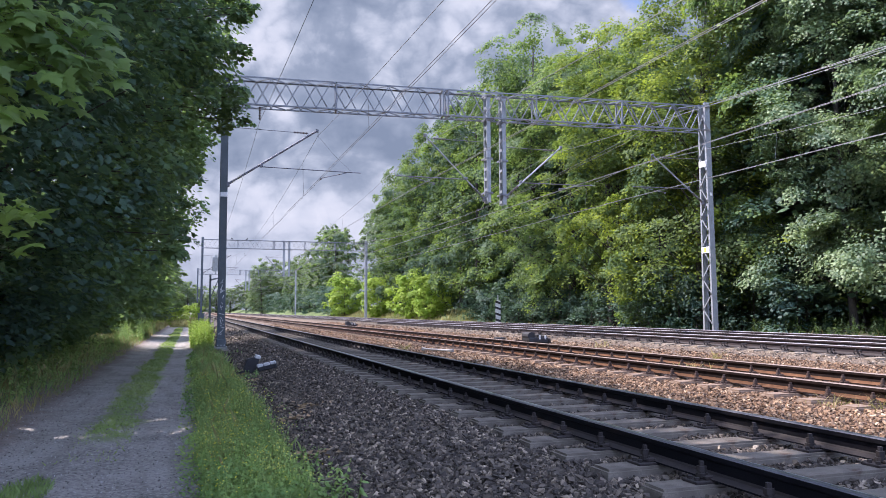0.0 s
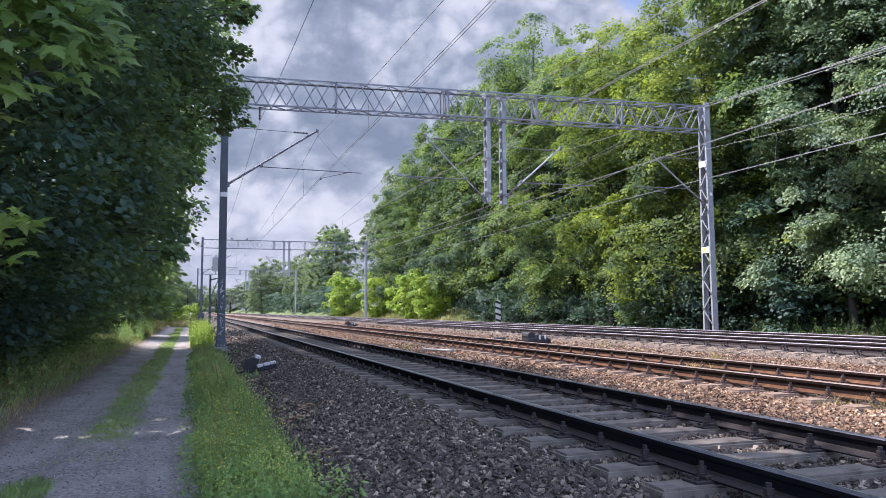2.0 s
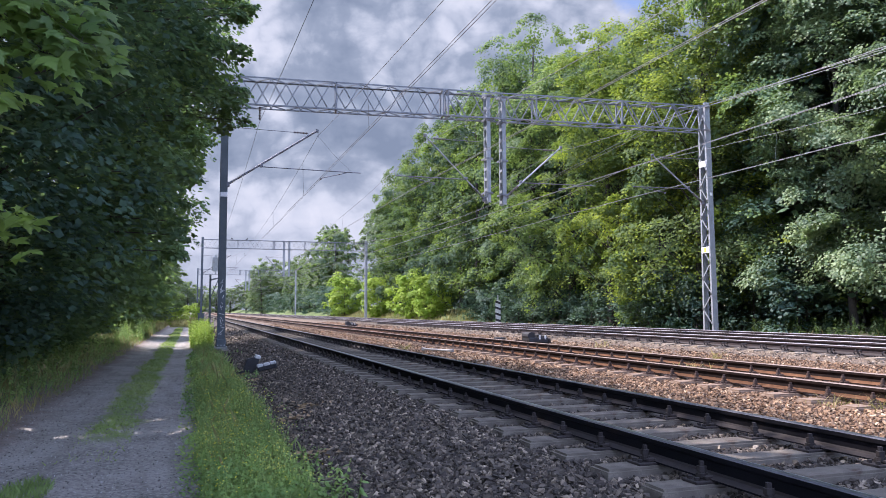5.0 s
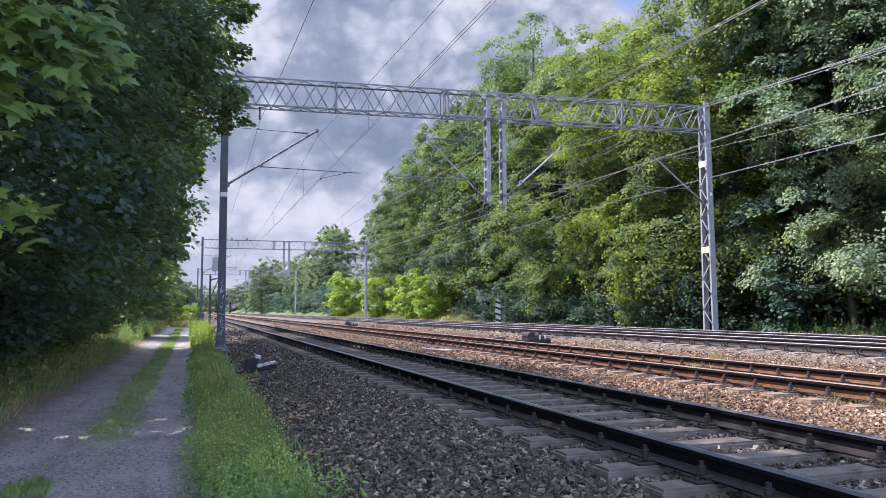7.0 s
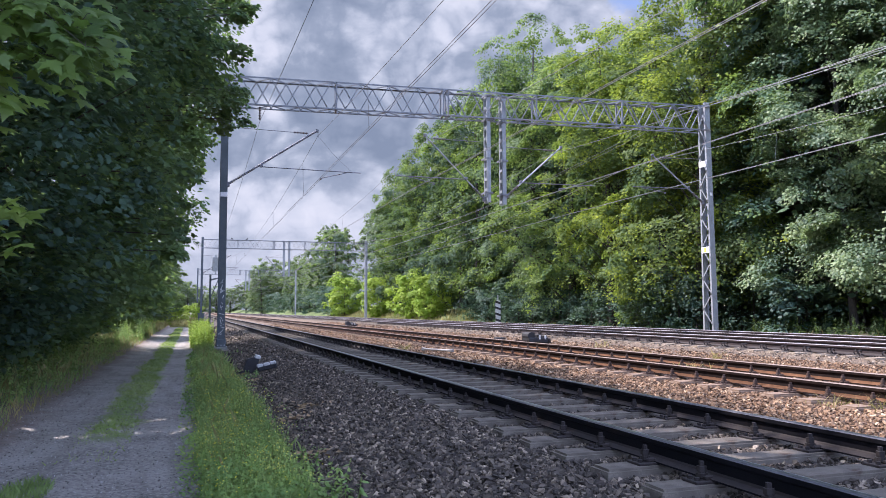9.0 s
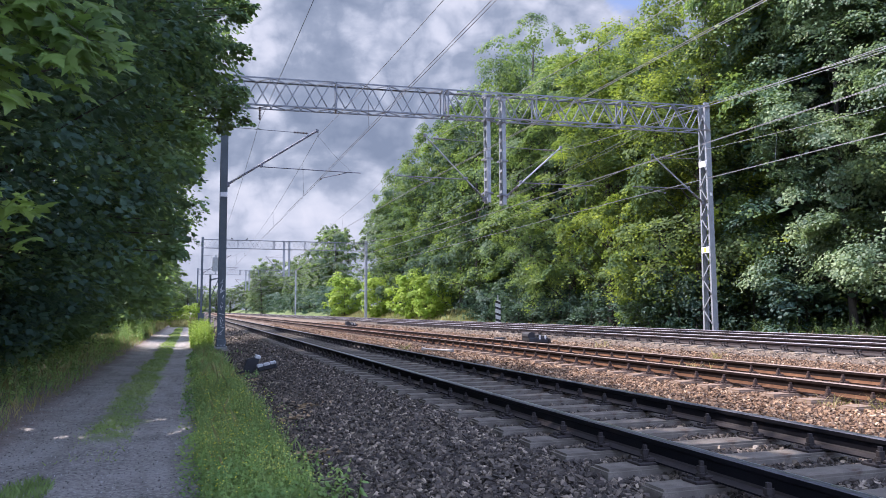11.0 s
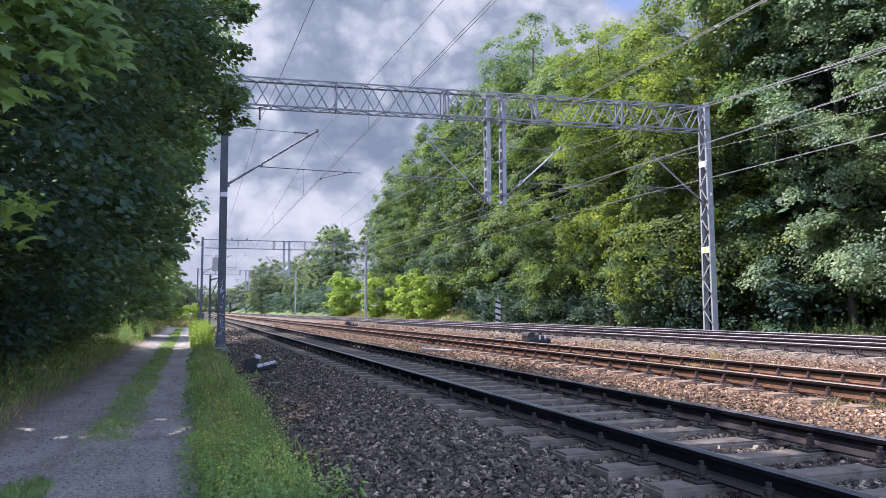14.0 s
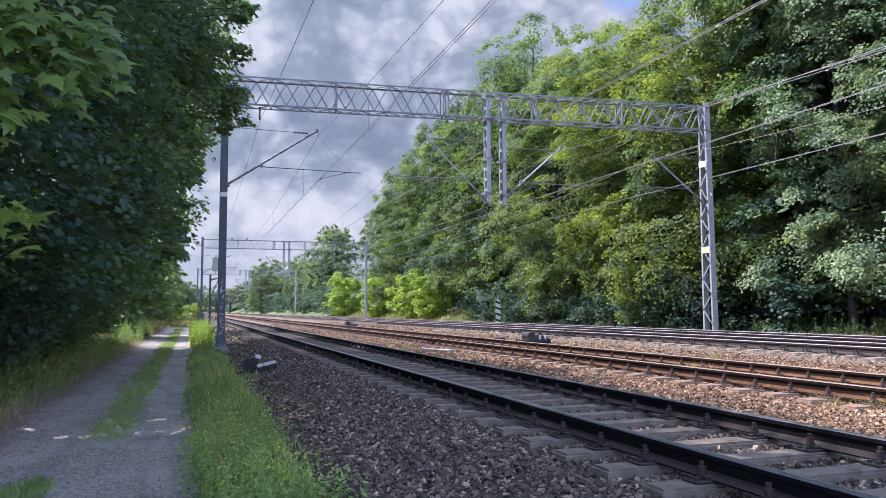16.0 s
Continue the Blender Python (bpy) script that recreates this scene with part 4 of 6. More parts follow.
def build_tree(label, seed, height, radius, low, trunk_r, branches, per, leaf, shape, mat, m, boughs=4, spray=1.2, group="", keep=None, top=0.45, category="tree", ends=None, inner=0.4, juts=()):
    """A broadleaf tree: tapered trunk with limbs, and boughs that end in masses of leaf sprays."""
    rng = np.random.RandomState(seed)
    t = thing("tree" if category == "tree" else "bush", label, category, m, group)
    verts, faces = [], []
    bend = [rng.normal(0, 0.25), rng.normal(0, 0.25)]
    spine = lambda f: Vector((bend[0] * f * f * height * 0.12, bend[1] * f * f * height * 0.12, f * height))
    fs = [0.0, 0.03, 0.15, 0.35, 0.55, 0.75, 0.92]
    tube(verts, faces, [spine(f) - Vector((0, 0, 0.3 if f == 0 else 0)) for f in fs], [trunk_r * k for k in (1.5, 1.15, 1.0, 0.8, 0.55, 0.3, 0.08)], 9)
    data = [[] for _ in range(boughs)]
    layered, lumps = ends is None, 9 if ends else 7
    lo = low / height
    for i in range(branches):
        f = lo + (0.96 - lo) * ((i + rng.rand()) / branches) ** 0.9
        az = i * 2.39996 + rng.normal(0, 0.35)
        env = radius * max(0.08, 1 - abs((f - top) / (1.03 - top if f > top else 1.5 * (top - lo) + 0.1)) ** 2.0) ** 0.5
        reach = max(env * (rng.uniform(0.5, 1.12) if layered else rng.uniform(0.62, 1.06)) - 0.4 * spray, 0.1)
        b = spine(f) + Vector((math.cos(az) * reach, math.sin(az) * reach, rng.normal(0, 0.3)))
        if ends is not None and i % 3:
            b = Vector(ends(rng)) - m.translation
            f = max(0.05, min(0.95, b.z / height))
            az = math.atan2(b.y, b.x)
        a = spine(max(0.06, f - rng.uniform(0.06, 0.16)) * 0.9)
        mid = a.lerp(b, 0.55) + Vector((0, 0, 0.10 * reach))
        rr = trunk_r * (0.27 - 0.2 * f)
        if ends is None or (i % 3 == 0 and b.z > 3):
            tube(verts, faces, [a, mid, b], [rr, rr * 0.5, rr * 0.12], 5)
        out = unit(np.array([math.cos(az), math.sin(az), -0.15]))
        k = int((az % (2 * math.pi)) / (2 * math.pi) * boughs) % boughs
        rc = spray * rng.uniform(0.65, 1.3)
        n = int(per * (rc / spray) ** 2)
        data[k].append(spray_dome(rng, np.array(b), out, rc, n, leaf, lumps, layered))
        if inner and reach > spray:
            data[k].append(spray_dome(rng, np.array(a.lerp(b, rng.uniform(0.45, 0.7))), out, rc * 1.1, int(n * inner), leaf * 1.1, 7, layered))
    free = []
    for x, y, z, rc in juts:
        b = Vector((x, y, z)) - m.translation
        a = spine(b.z / height * 0.85)
        tube(verts, faces, [a, a.lerp(b, 0.55) + Vector((0, 0, 0.3)), b], [0.06, 0.03, 0.008], 5)
        free.append(spray_dome(rng, np.array(b), np.array([0.9, -0.2, -0.1]), rc, int(per * 0.8 * rc / 0.45), leaf * 0.85, 9, False))
    me = bpy.data.meshes.new("trunk")
    me.from_pydata(verts, [], faces)
    me.shade_smooth()
    mesh_part("trunk", me, M_BARK, t)
    mw = np.array(t.matrix_basis)
    for k, d in enumerate(data):
        if not d:
            continue
        P, N, A, S = (np.concatenate([r[j] for r in d]) for j in range(4))
        if keep is not None:
            ok = keep(P @ mw[:3, :3].T + mw[:3, 3])
            P, N, A, S = P[ok], N[ok], A[ok], S[ok]
        if k == 0 and free:
            P, N, A, S = (np.concatenate([q] + [r[j] for r in free]) for j, q in enumerate((P, N, A, S)))
        if len(P) < 5:
            continue
        o = np.array(spine(0.3))
        ob = mesh_part("bough", leaves("bough", P - o, N, A, S, shape), mat, t)
        ob.location = o
        ob["kind"] = "stuff"
    return t


def tree_at(proto, x, y, s=1.0, turn=0.0, sz=None, z=None):
    ob = copy_thing(proto, Matrix.Identity(4))
    ob.matrix_basis = Matrix.LocRotScale((x, y, ground_z(x, y) - 0.05 if z is None else z), Euler((0, 0, radians(turn))), (s, s, s if sz is None else sz))
    return ob


WOOD = "trees of the wood"
# --- wood beyond the tracks
G = ground_z
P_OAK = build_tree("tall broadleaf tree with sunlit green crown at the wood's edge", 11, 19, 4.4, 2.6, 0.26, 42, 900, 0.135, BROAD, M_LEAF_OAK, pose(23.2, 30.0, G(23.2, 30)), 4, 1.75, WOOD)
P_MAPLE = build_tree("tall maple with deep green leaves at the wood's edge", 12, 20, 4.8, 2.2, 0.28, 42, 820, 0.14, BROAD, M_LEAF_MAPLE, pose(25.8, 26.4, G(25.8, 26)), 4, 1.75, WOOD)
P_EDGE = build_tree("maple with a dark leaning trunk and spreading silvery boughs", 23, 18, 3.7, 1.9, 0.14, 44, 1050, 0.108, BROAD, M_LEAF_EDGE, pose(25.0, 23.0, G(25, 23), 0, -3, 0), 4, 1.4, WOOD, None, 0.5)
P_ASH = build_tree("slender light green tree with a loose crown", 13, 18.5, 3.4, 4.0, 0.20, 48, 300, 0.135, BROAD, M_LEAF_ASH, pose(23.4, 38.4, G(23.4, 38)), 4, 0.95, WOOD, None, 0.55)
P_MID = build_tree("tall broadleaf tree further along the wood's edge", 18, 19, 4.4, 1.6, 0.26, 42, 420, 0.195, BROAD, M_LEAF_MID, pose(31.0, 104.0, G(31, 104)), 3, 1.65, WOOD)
P_DULL = build_tree("grey-green willow with a rounded crown", 14, 16, 4.6, 1.0, 0.22, 56, 270, 0.22, BROAD, M_LEAF_DULL, pose(26.6, 105.0, G(26.6, 105)), 4, 1.15, WOOD)
P_FAR = build_tree("broadleaf tree far along the line", 17, 18, 5.2, 1.0, 0.25, 50, 84, 0.46, BROAD, M_LEAF_FAR, pose(27.0, 158.0, G(27, 158)), 2, 1.4, WOOD)
P_BACK = build_tree("broadleaf tree deep in the wood with leaves toned for shade", 20, 18, 5.0, 0.6, 0.24, 60, 70, 0.5, BROAD, M_LEAF_SHADE, pose(30.0, 30.0, G(30, 30)), 2, 1.7, WOOD)
P_LIME = build_tree("small bright yellow-green robinia on the bank", 15, 5.4, 2.3, 0.4, 0.06, 46, 110, 0.19, BROAD, M_LEAF_LIME, pose(22.2, 92.0, G(22.2, 92)), 3, 0.7, "small bright trees on the bank")
P_SHRUB = build_tree("dense shrub at the foot of the wood with leaves toned for shade", 19, 3.2, 1.9, 0.1, 0.05, 26, 76, 0.15, BROAD, M_LEAF_SHADE, pose(22.6, 31.0, -0.3), 3, 0.7, "shrubs under the wood", None, 0.4, "bush")
P_BUSH = build_tree("dense green bush at the foot of the wood", 16, 2.8, 1.6, 0.2, 0.05, 22, 60, 0.17, BROAD, M_LEAF_MID, pose(22.2, 33.0, -0.3), 3, 0.6, "bushes under the wood", None, 0.4, "bush")

rng = random.Random(5)
SWAY = [P_OAK, P_MAPLE, P_ASH, P_EDGE]
RIGHT = [  # x, y, scale, height scale, kind
    (28.5, 20.0, 1.0, 0.95, P_OAK), (26.6, 29.6, 1.0, 0.92, P_OAK), (24.0, 34.0, 0.95, 0.90, P_OAK),
    (25.4, 40.6, 1.0, 0.91, P_OAK), (24.6, 45.4, 0.95, 0.92, P_MAPLE), (24.6, 51.6, 1.05, 1.16, P_MAPLE), (25.6, 57.0, 1.08, 1.18, P_MID), (24.6, 63.0, 1.0, 1.1, P_MID),
    (25.4, 69.5, 1.05, 1.1, P_MID), (25.8, 76.0, 1.0, 1.06, P_MID), (25.8, 83.0, 0.97, 0.98, P_MID), (25.8, 90.5, 0.95, 0.95, P_MID), (26.8, 97.5, 0.97, 1.12, P_DULL),
    (24.8, 19.0, 1.0, 1.0, P_EDGE), (26.6, 24.6, 1.0, 1.0, P_EDGE), (24.8, 12.0, 1.0, 1.0, P_MAPLE), (27.5, 151.0, 1.0, 0.97, P_FAR), (30.5, 162.0, 0.9, 0.7, P_FAR),
]
# Backing trees in the shade-toned leaf, which darkens the wood's inside.
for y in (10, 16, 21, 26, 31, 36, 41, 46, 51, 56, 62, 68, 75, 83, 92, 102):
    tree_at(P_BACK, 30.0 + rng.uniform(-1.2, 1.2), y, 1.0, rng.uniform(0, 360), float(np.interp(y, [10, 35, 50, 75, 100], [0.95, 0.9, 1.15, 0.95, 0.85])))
for x, y, s, sz, p in RIGHT:
    o = tree_at(p, x, y, s, rng.uniform(0, 360), sz)
    if y < 60 and x < 26:
        SWAY.append(o)
for y in (172, 190, 212, 280, 310, 345):
    tree_at(P_FAR, 27 + rng.uniform(-1, 2), y, 0.9, rng.uniform(0, 360), float(np.interp(y, [139, 160, 220, 340], [0.5, 0.62, 0.85, 0.85])) * rng.uniform(0.9, 1.08))
for x in range(-24, 44, 6):
    tree_at(P_FAR, x + rng.uniform(-2, 2), 385 + rng.uniform(-12, 12), 1.35, rng.uniform(0, 360), rng.uniform(0.75, 0.95))
for x, y, sz in ((21.5, 248, 0.92), (25.5, 256, 1.0), (29.5, 246, 0.9), (31.0, 205, 0.62)):
    tree_at(P_FAR, x, y, 1.15, rng.uniform(0, 360), sz)
for x, y, s in ((22.2, 113.0, 1.3), (22.2, 76.0, 1.05), (22.4, 70.0, 0.95)):
    tree_at(P_LIME, x, y, s, rng.uniform(0, 360), s * rng.uniform(0.8, 0.95))
for y in [12 + 2.3 * i for i in range(10)]:
    s = rng.uniform(0.7, 1.15)
    tree_at(P_BUSH, 26.4 + rng.uniform(-0.8, 0.8), y + rng.uniform(-0.5, 0.5), s, rng.uniform(0, 360), s * rng.uniform(0.7, 1.1))

# Shrub row at the wood's foot, its shade painted into the leaves.
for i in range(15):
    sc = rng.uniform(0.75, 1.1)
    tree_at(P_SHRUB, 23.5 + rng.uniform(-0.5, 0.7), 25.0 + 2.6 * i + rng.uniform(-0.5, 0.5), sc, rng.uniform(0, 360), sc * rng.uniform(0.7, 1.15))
for y in (14, 19, 24, 29, 35, 41, 48, 56):
    tree_at(P_BUSH, 30 + rng.uniform(-2, 2), y, 2.0, rng.uniform(0, 360), 1.5)
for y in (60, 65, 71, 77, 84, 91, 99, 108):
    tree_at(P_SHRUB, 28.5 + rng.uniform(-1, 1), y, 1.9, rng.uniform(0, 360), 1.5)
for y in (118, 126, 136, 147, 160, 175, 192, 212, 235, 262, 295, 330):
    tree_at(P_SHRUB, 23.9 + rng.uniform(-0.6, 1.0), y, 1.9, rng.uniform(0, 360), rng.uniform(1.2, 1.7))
for y in (60, 72, 86, 105, 130, 165, 210):
    tree_at(P_BUSH, -5.0 + rng.uniform(-0.6, 0.4), y, 1.5, rng.uniform(0, 360), 1.2)

# --- trees along the lane
LANE = "trees along the lane"


def lane_limit(z):
    return np.interp(z, [0.0, 0.6, 1.2, 2.0, 3.0, 4.8, 5.5, 6.2, 8.2, 10.0, 12.0, 15.0], [-3.2, -2.6, -1.4, -0.8, -0.5, -0.38, -0.3, 0.6, 0.95, 0.35, -0.8, -3.0])


def lane_side(back, yc):
    """Crowns along the lane end at the cut-back edge above it."""
    def keep(p):
        x, y, z = p[:, 0], p[:, 1], p[:, 2]
        rag = 0.05 + 0.34 * np.sin(y * 1.3 + z * 1.9) + 0.26 * np.sin(z * 3.7 - y * 2.9) + 0.13 * np.sin(9 * z + 7 * y)
        return (x < np.minimum(lane_limit(z) - back + rag, 0.062 * y)) & (z > -0.5)

    def ends(rg):
        low, high = (0.8, 13.5) if yc > 9 else (6.0, 14.0)
        k = int((high - low) / 1.25 * rg.rand() ** 1.2)
        z = low + 1.25 * k + rg.normal(0, 0.14)
        yy = rg.uniform(-2.9, 2.9)
        hollow = 1.3 * (0.5 + 0.5 * math.sin(2.4 * k + 1.1 * (yc + yy)))
        return (float(lane_limit(z)) - back - 0.3 - hollow - 1.7 * rg.rand() ** 1.5, yc + yy, z)
    return keep, ends


LANE_TREES = []
JUTS = [(0.55, 19.0, 7.5, 0.5), (0.75, 19.0, 6.25, 0.5), (0.85, 19.2, 5.75, 0.45), (0.45, 18.8, 5.9, 0.5), (0.6, 18.6, 8.5, 0.5)]
JUTS += [(float(lane_limit(z)) - 0.05 + 0.25 * math.sin(5.0 * z) ** 2 - (0.4 if z > 8 else 0.0), 18.2 + 1.6 * math.sin(2.3 * z), float(z), 0.36 + 0.12 * math.sin(3.1 * z)) for z in np.arange(2.2, 10.8, 0.48)]
# The first two crowns are unseen, added to shade the near track and lane.
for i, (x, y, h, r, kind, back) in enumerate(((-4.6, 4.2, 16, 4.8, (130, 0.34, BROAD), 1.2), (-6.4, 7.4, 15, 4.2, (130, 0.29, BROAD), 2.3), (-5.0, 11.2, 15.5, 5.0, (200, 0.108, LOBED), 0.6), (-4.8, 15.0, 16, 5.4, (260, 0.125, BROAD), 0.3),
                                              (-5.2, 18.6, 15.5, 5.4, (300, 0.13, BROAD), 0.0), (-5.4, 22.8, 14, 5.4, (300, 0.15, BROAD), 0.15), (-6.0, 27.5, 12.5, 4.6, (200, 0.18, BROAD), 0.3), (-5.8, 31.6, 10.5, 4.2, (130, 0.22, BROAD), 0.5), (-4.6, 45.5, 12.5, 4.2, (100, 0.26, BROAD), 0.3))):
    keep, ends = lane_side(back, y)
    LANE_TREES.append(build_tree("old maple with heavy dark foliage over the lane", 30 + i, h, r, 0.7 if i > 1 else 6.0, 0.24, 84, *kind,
                                 M_LEAF_LANE_LIT if y > 17 else M_LEAF_LANE_SHADE, pose(x, y, G(x, y) - 0.05), 6, 1.3, LANE, keep, 0.45, "tree", ends, 0.3 if y > 17 else 0.6, JUTS if i == 4 else ()))
for x, y, s, sz in ((-9.5, 12, 1.0, 0.85), (-9.8, 20, 1.0, 0.85), (-9.6, 28, 1.0, 0.75), (-9.5, 2.5, 1.0, 0.85), (-10.5, 38.5, 0.8, 0.45)):
    tree_at(P_FAR, x, y, s, rng.uniform(0, 360), sz)
for x, y, s, sz in ((-8.5, 47, 0.8, 0.45), (-6.5, 57, 0.8, 0.45), (-6, 66, 0.85, 0.5), (-5, 76, 0.8, 0.5),
                    (-6, 88, 0.9, 0.5), (-6, 100, 0.9, 0.55), (-7, 118, 1.0, 0.6), (-6, 138, 1.0, 0.6), (-7, 160, 1.0, 0.6), (-7, 190, 1.0, 0.65), (-8, 230, 1.0, 0.65), (-8, 280, 1.0, 0.7)):
    tree_at(P_FAR, x, y, s, rng.uniform(0, 360), sz)
for x, y, s in ((-4.4, 10.5, 0.9), (-4.6, 15.5, 0.9), (-4.8, 21.0, 1.0), (-4.6, 26.5, 1.0), (-4.6, 31.5, 1.0), (-4.9, 36.5, 0.9), (-4.6, 44, 0.9), (-4.6, 52, 0.9),
                (-6.6, 12.5, 1.3), (-6.6, 17.5, 1.3), (-6.8, 23.0, 1.3), (-6.8, 28.5, 1.3)):
    tree_at(P_BUSH, x, y, s, rng.uniform(0, 360), s * 0.8)


def near_bough(label, sprays, seed, root, leaf=0.13):
    """A low maple bough with large lobed leaves that hangs over the lane near the camera; sprays are centre, spread and count."""
    rg = np.random.RandomState(seed)
    t = thing("maple_bough", label, "bough", pose(*root), "low boughs")
    for centre, spread, count in sprays:
        c = np.array(centre) - np.array(root)
        verts, faces = [], []
        P, N, A = [], [], []
        stalk = Vector(c)
        tube(verts, faces, [Vector((0, 0, 0)), stalk * 0.55 + Vector((0, 0, 0.12)), stalk], [0.018, 0.010, 0.003], 5)
        for k in range(max(1, count // 8)):
            q = c + rg.normal(0, 0.5, 3) * np.array(spread)
            tube(verts, faces, [stalk, stalk.lerp(Vector(q), 0.5) + Vector((0, 0, 0.03)), Vector(q)], [0.003, 0.002, 0.0012], 4)
            P.append(q + rg.normal(0, 0.085, (8, 3)))
            N.append(np.array([0.2, -0.5, 0.85]) + rg.normal(0, 0.32, (8, 3)))
            A.append(np.array([0.4, -0.1, -0.6]) + rg.normal(0, 0.4, (8, 3)))
        me = bpy.data.meshes.new("twig")
        me.from_pydata(verts, [], faces)
        mesh_part("twig", me, M_BARK, t)
        P, N, A = np.concatenate(P), np.concatenate(N), np.concatenate(A)
        mesh_part("leaf_spray", leaves("leaf_spray", P, N, A, leaf * rg.uniform(0.65, 1.2, len(P)), MAPLE), M_LEAF_NEAR, t)
    return t


BOUGH_A = near_bough("low maple bough with large translucent green leaves",
                     [((-0.95, 4.7, 2.66), (0.22, 0.3, 0.2), 120), ((-0.66, 4.75, 2.62), (0.2, 0.3, 0.17), 90), ((-0.60, 4.6, 2.45), (0.13, 0.2, 0.1), 40), ((-0.80, 4.7, 2.40), (0.14, 0.2, 0.09), 40),
                      ((-1.08, 4.7, 2.34), (0.12, 0.25, 0.14), 56), ((-1.08, 4.65, 2.13), (0.11, 0.2, 0.10), 40)], 71, (-2.6, 5.6, 4.0))
BOUGH_B = near_bough("drooping tip of a maple bough with lobed leaves", [((-1.02, 4.6, 1.50), (0.12, 0.2, 0.09), 32)], 72, (-2.4, 5.2, 2.6))

# ---------------------------------------------------------------- grass and weeds
def blades(name, x, y, h, width, lean, mat, label, seed, parent=None):
    rg = np.random.RandomState(seed)
    n = len(x)
    z = ground_zs(x, y)
    base = np.stack([x, y, z - 0.02], 1)
    a = rg.rand(n) * 6.283
    wv = np.stack([np.cos(a), np.sin(a), np.zeros(n)], 1) * width[:, None]
    b = a + 1.57 + rg.normal(0, 0.5, n)
    tip = np.stack([np.cos(b) * lean * h, np.sin(b) * lean * h, h], 1)
    mid = tip * np.array([0.35, 0.35, 0.6])
    v = np.stack([base - wv, base + wv, base + mid + wv * 0.6, base + tip, base + mid - wv * 0.6], 1)
    ob = mesh_part(name, polys(name, v.reshape(-1, 3), 5), mat)
    return tagged(ob, label, "grass", "", "stuff")


def scatter(seed, n, x0, x1, y0, y1, power=1.6):
    rg = np.random.RandomState(seed)
    return x0 + (x1 - x0) * rg.rand(n), y0 + (y1 - y0) * rg.rand(n) ** power, rg


x, y, rg = scatter(1, 20000, -0.06, 1.16, 4.6, 60)
edge = 0.5 + 0.5 * np.sin(y * 1.3) * np.sin(y * 0.57 + 1)
fray = 0.10 * np.sin(y * 5.1 + 1) + 0.07 * np.sin(y * 11.3) + rg.normal(0, 0.06, len(y))
ok = (x > 0.00 + 0.16 * edge + 1.4 * fray) & (x < 0.62 + 0.30 * edge + 1.5 * fray)
x, y = x[ok], y[ok]
h = (0.08 + 0.24 * rg.rand(len(x)) ** 1.5) * np.interp(x, [0.0, 0.3, 0.8, 1.1], [0.22, 0.75, 1.05, 0.5])
blades("verge_grass", x, y, h, 0.0022 + 0.002 * rg.rand(len(x)) + 0.00012 * y, 0.6, M_GRASS, "lush green grass strip between lane and ballast", 2)
x, y, rg = scatter(3, 30000, -1.40, -0.62, 8.2, 70)
patch = np.sin(y * 0.9) + np.sin(y * 2.3 + x * 3)
ok = (np.abs(x + 0.92 + 0.05 * np.sin(y * 0.4)) < 0.27 + 0.10 * patch * 0.5 + rg.normal(0, 0.05, len(y))) & (rg.rand(len(y)) < np.interp(y, [9.4, 11.6], [0.04, 1.0]) * np.interp(patch, [-1.5, 0.0], [0.35, 1.0]))
x, y = x[ok], y[ok]
blades("lane_grass", x, y, 0.02 + 0.05 * rg.rand(len(x)), 0.003 + 0.002 * rg.rand(len(x)) + 0.00014 * y, 0.9, M_GRASS, "short grass along the middle of the gravel lane", 4)
x, y, rg = scatter(33, 1500, -1.5, -1.05, 6.2, 7.6, 1.0)
ok = ((x + 1.27) / 0.2) ** 2 + ((y - 6.9) / 0.6) ** 2 < 1
x, y = x[ok], y[ok]
blades("lane_grass", x, y, 0.03 + 0.08 * rg.rand(len(x)), 0.004 + 0.002 * rg.rand(len(x)), 0.6, M_GRASS, "tuft of short grass in the gravel lane", 34)
x, y, rg = scatter(5, 22000, -5.5, -2.1, 7.5, 60)
ok = x < -2.25 + 0.25 * np.sin(y * 1.1) * np.sin(y * 0.37)
x, y = x[ok], y[ok]
blades("wood_edge_grass", x, y, (0.05 + 0.22 * rg.rand(len(x)) ** 1.7) * np.interp(x, [-4, -2.6, -2.1], [1.2, 1.0, 0.35]), 0.003 + 0.002 * rg.rand(len(x)) + 0.0001 * y, 0.55, M_GRASS, "tall shaded grass between lane and trees", 6)
x, y, rg = scatter(7, 9000, -5.5, -2.15, 7.5, 45)
blades("dry_grass", x, y, (0.10 + 0.28 * rg.rand(len(x))) * np.interp(x, [-4, -2.6, -2.1], [1.2, 1.0, 0.3]), 0.0018 + 0.0014 * rg.rand(len(x)) + 0.0001 * y, 0.5, M_GRASS_DRY, "dry grass stalks between lane and trees", 8)
x, y, rg = scatter(9, 9000, 19.8, 24.0, 16, 125, 1.0)
ok = (y > 58) | (rg.rand(len(x)) < 0.12)
x, y = x[ok], y[ok]
blades("bank_grass", x, y, 0.15 + 0.3 * rg.rand(len(x)), 0.014 + 0.01 * rg.rand(len(x)) + 0.0002 * y, 0.5, M_GRASS_DRY, "dry yellow-green grass on the bank beyond the tracks", 10)
x, y, rg = scatter(11, 3500, -3.5, 0.6, 44, 90, 1.0)
ok = (x > 0.0) | (x < -2.2)
x, y = x[ok], y[ok]
blades("dry_verge_grass", x, y, 0.25 + 0.45 * rg.rand(len(x)), 0.008 + 0.008 * rg.rand(len(x)), 0.5, M_GRASS_DRY, "tall dry grass beside the lane further on", 12)


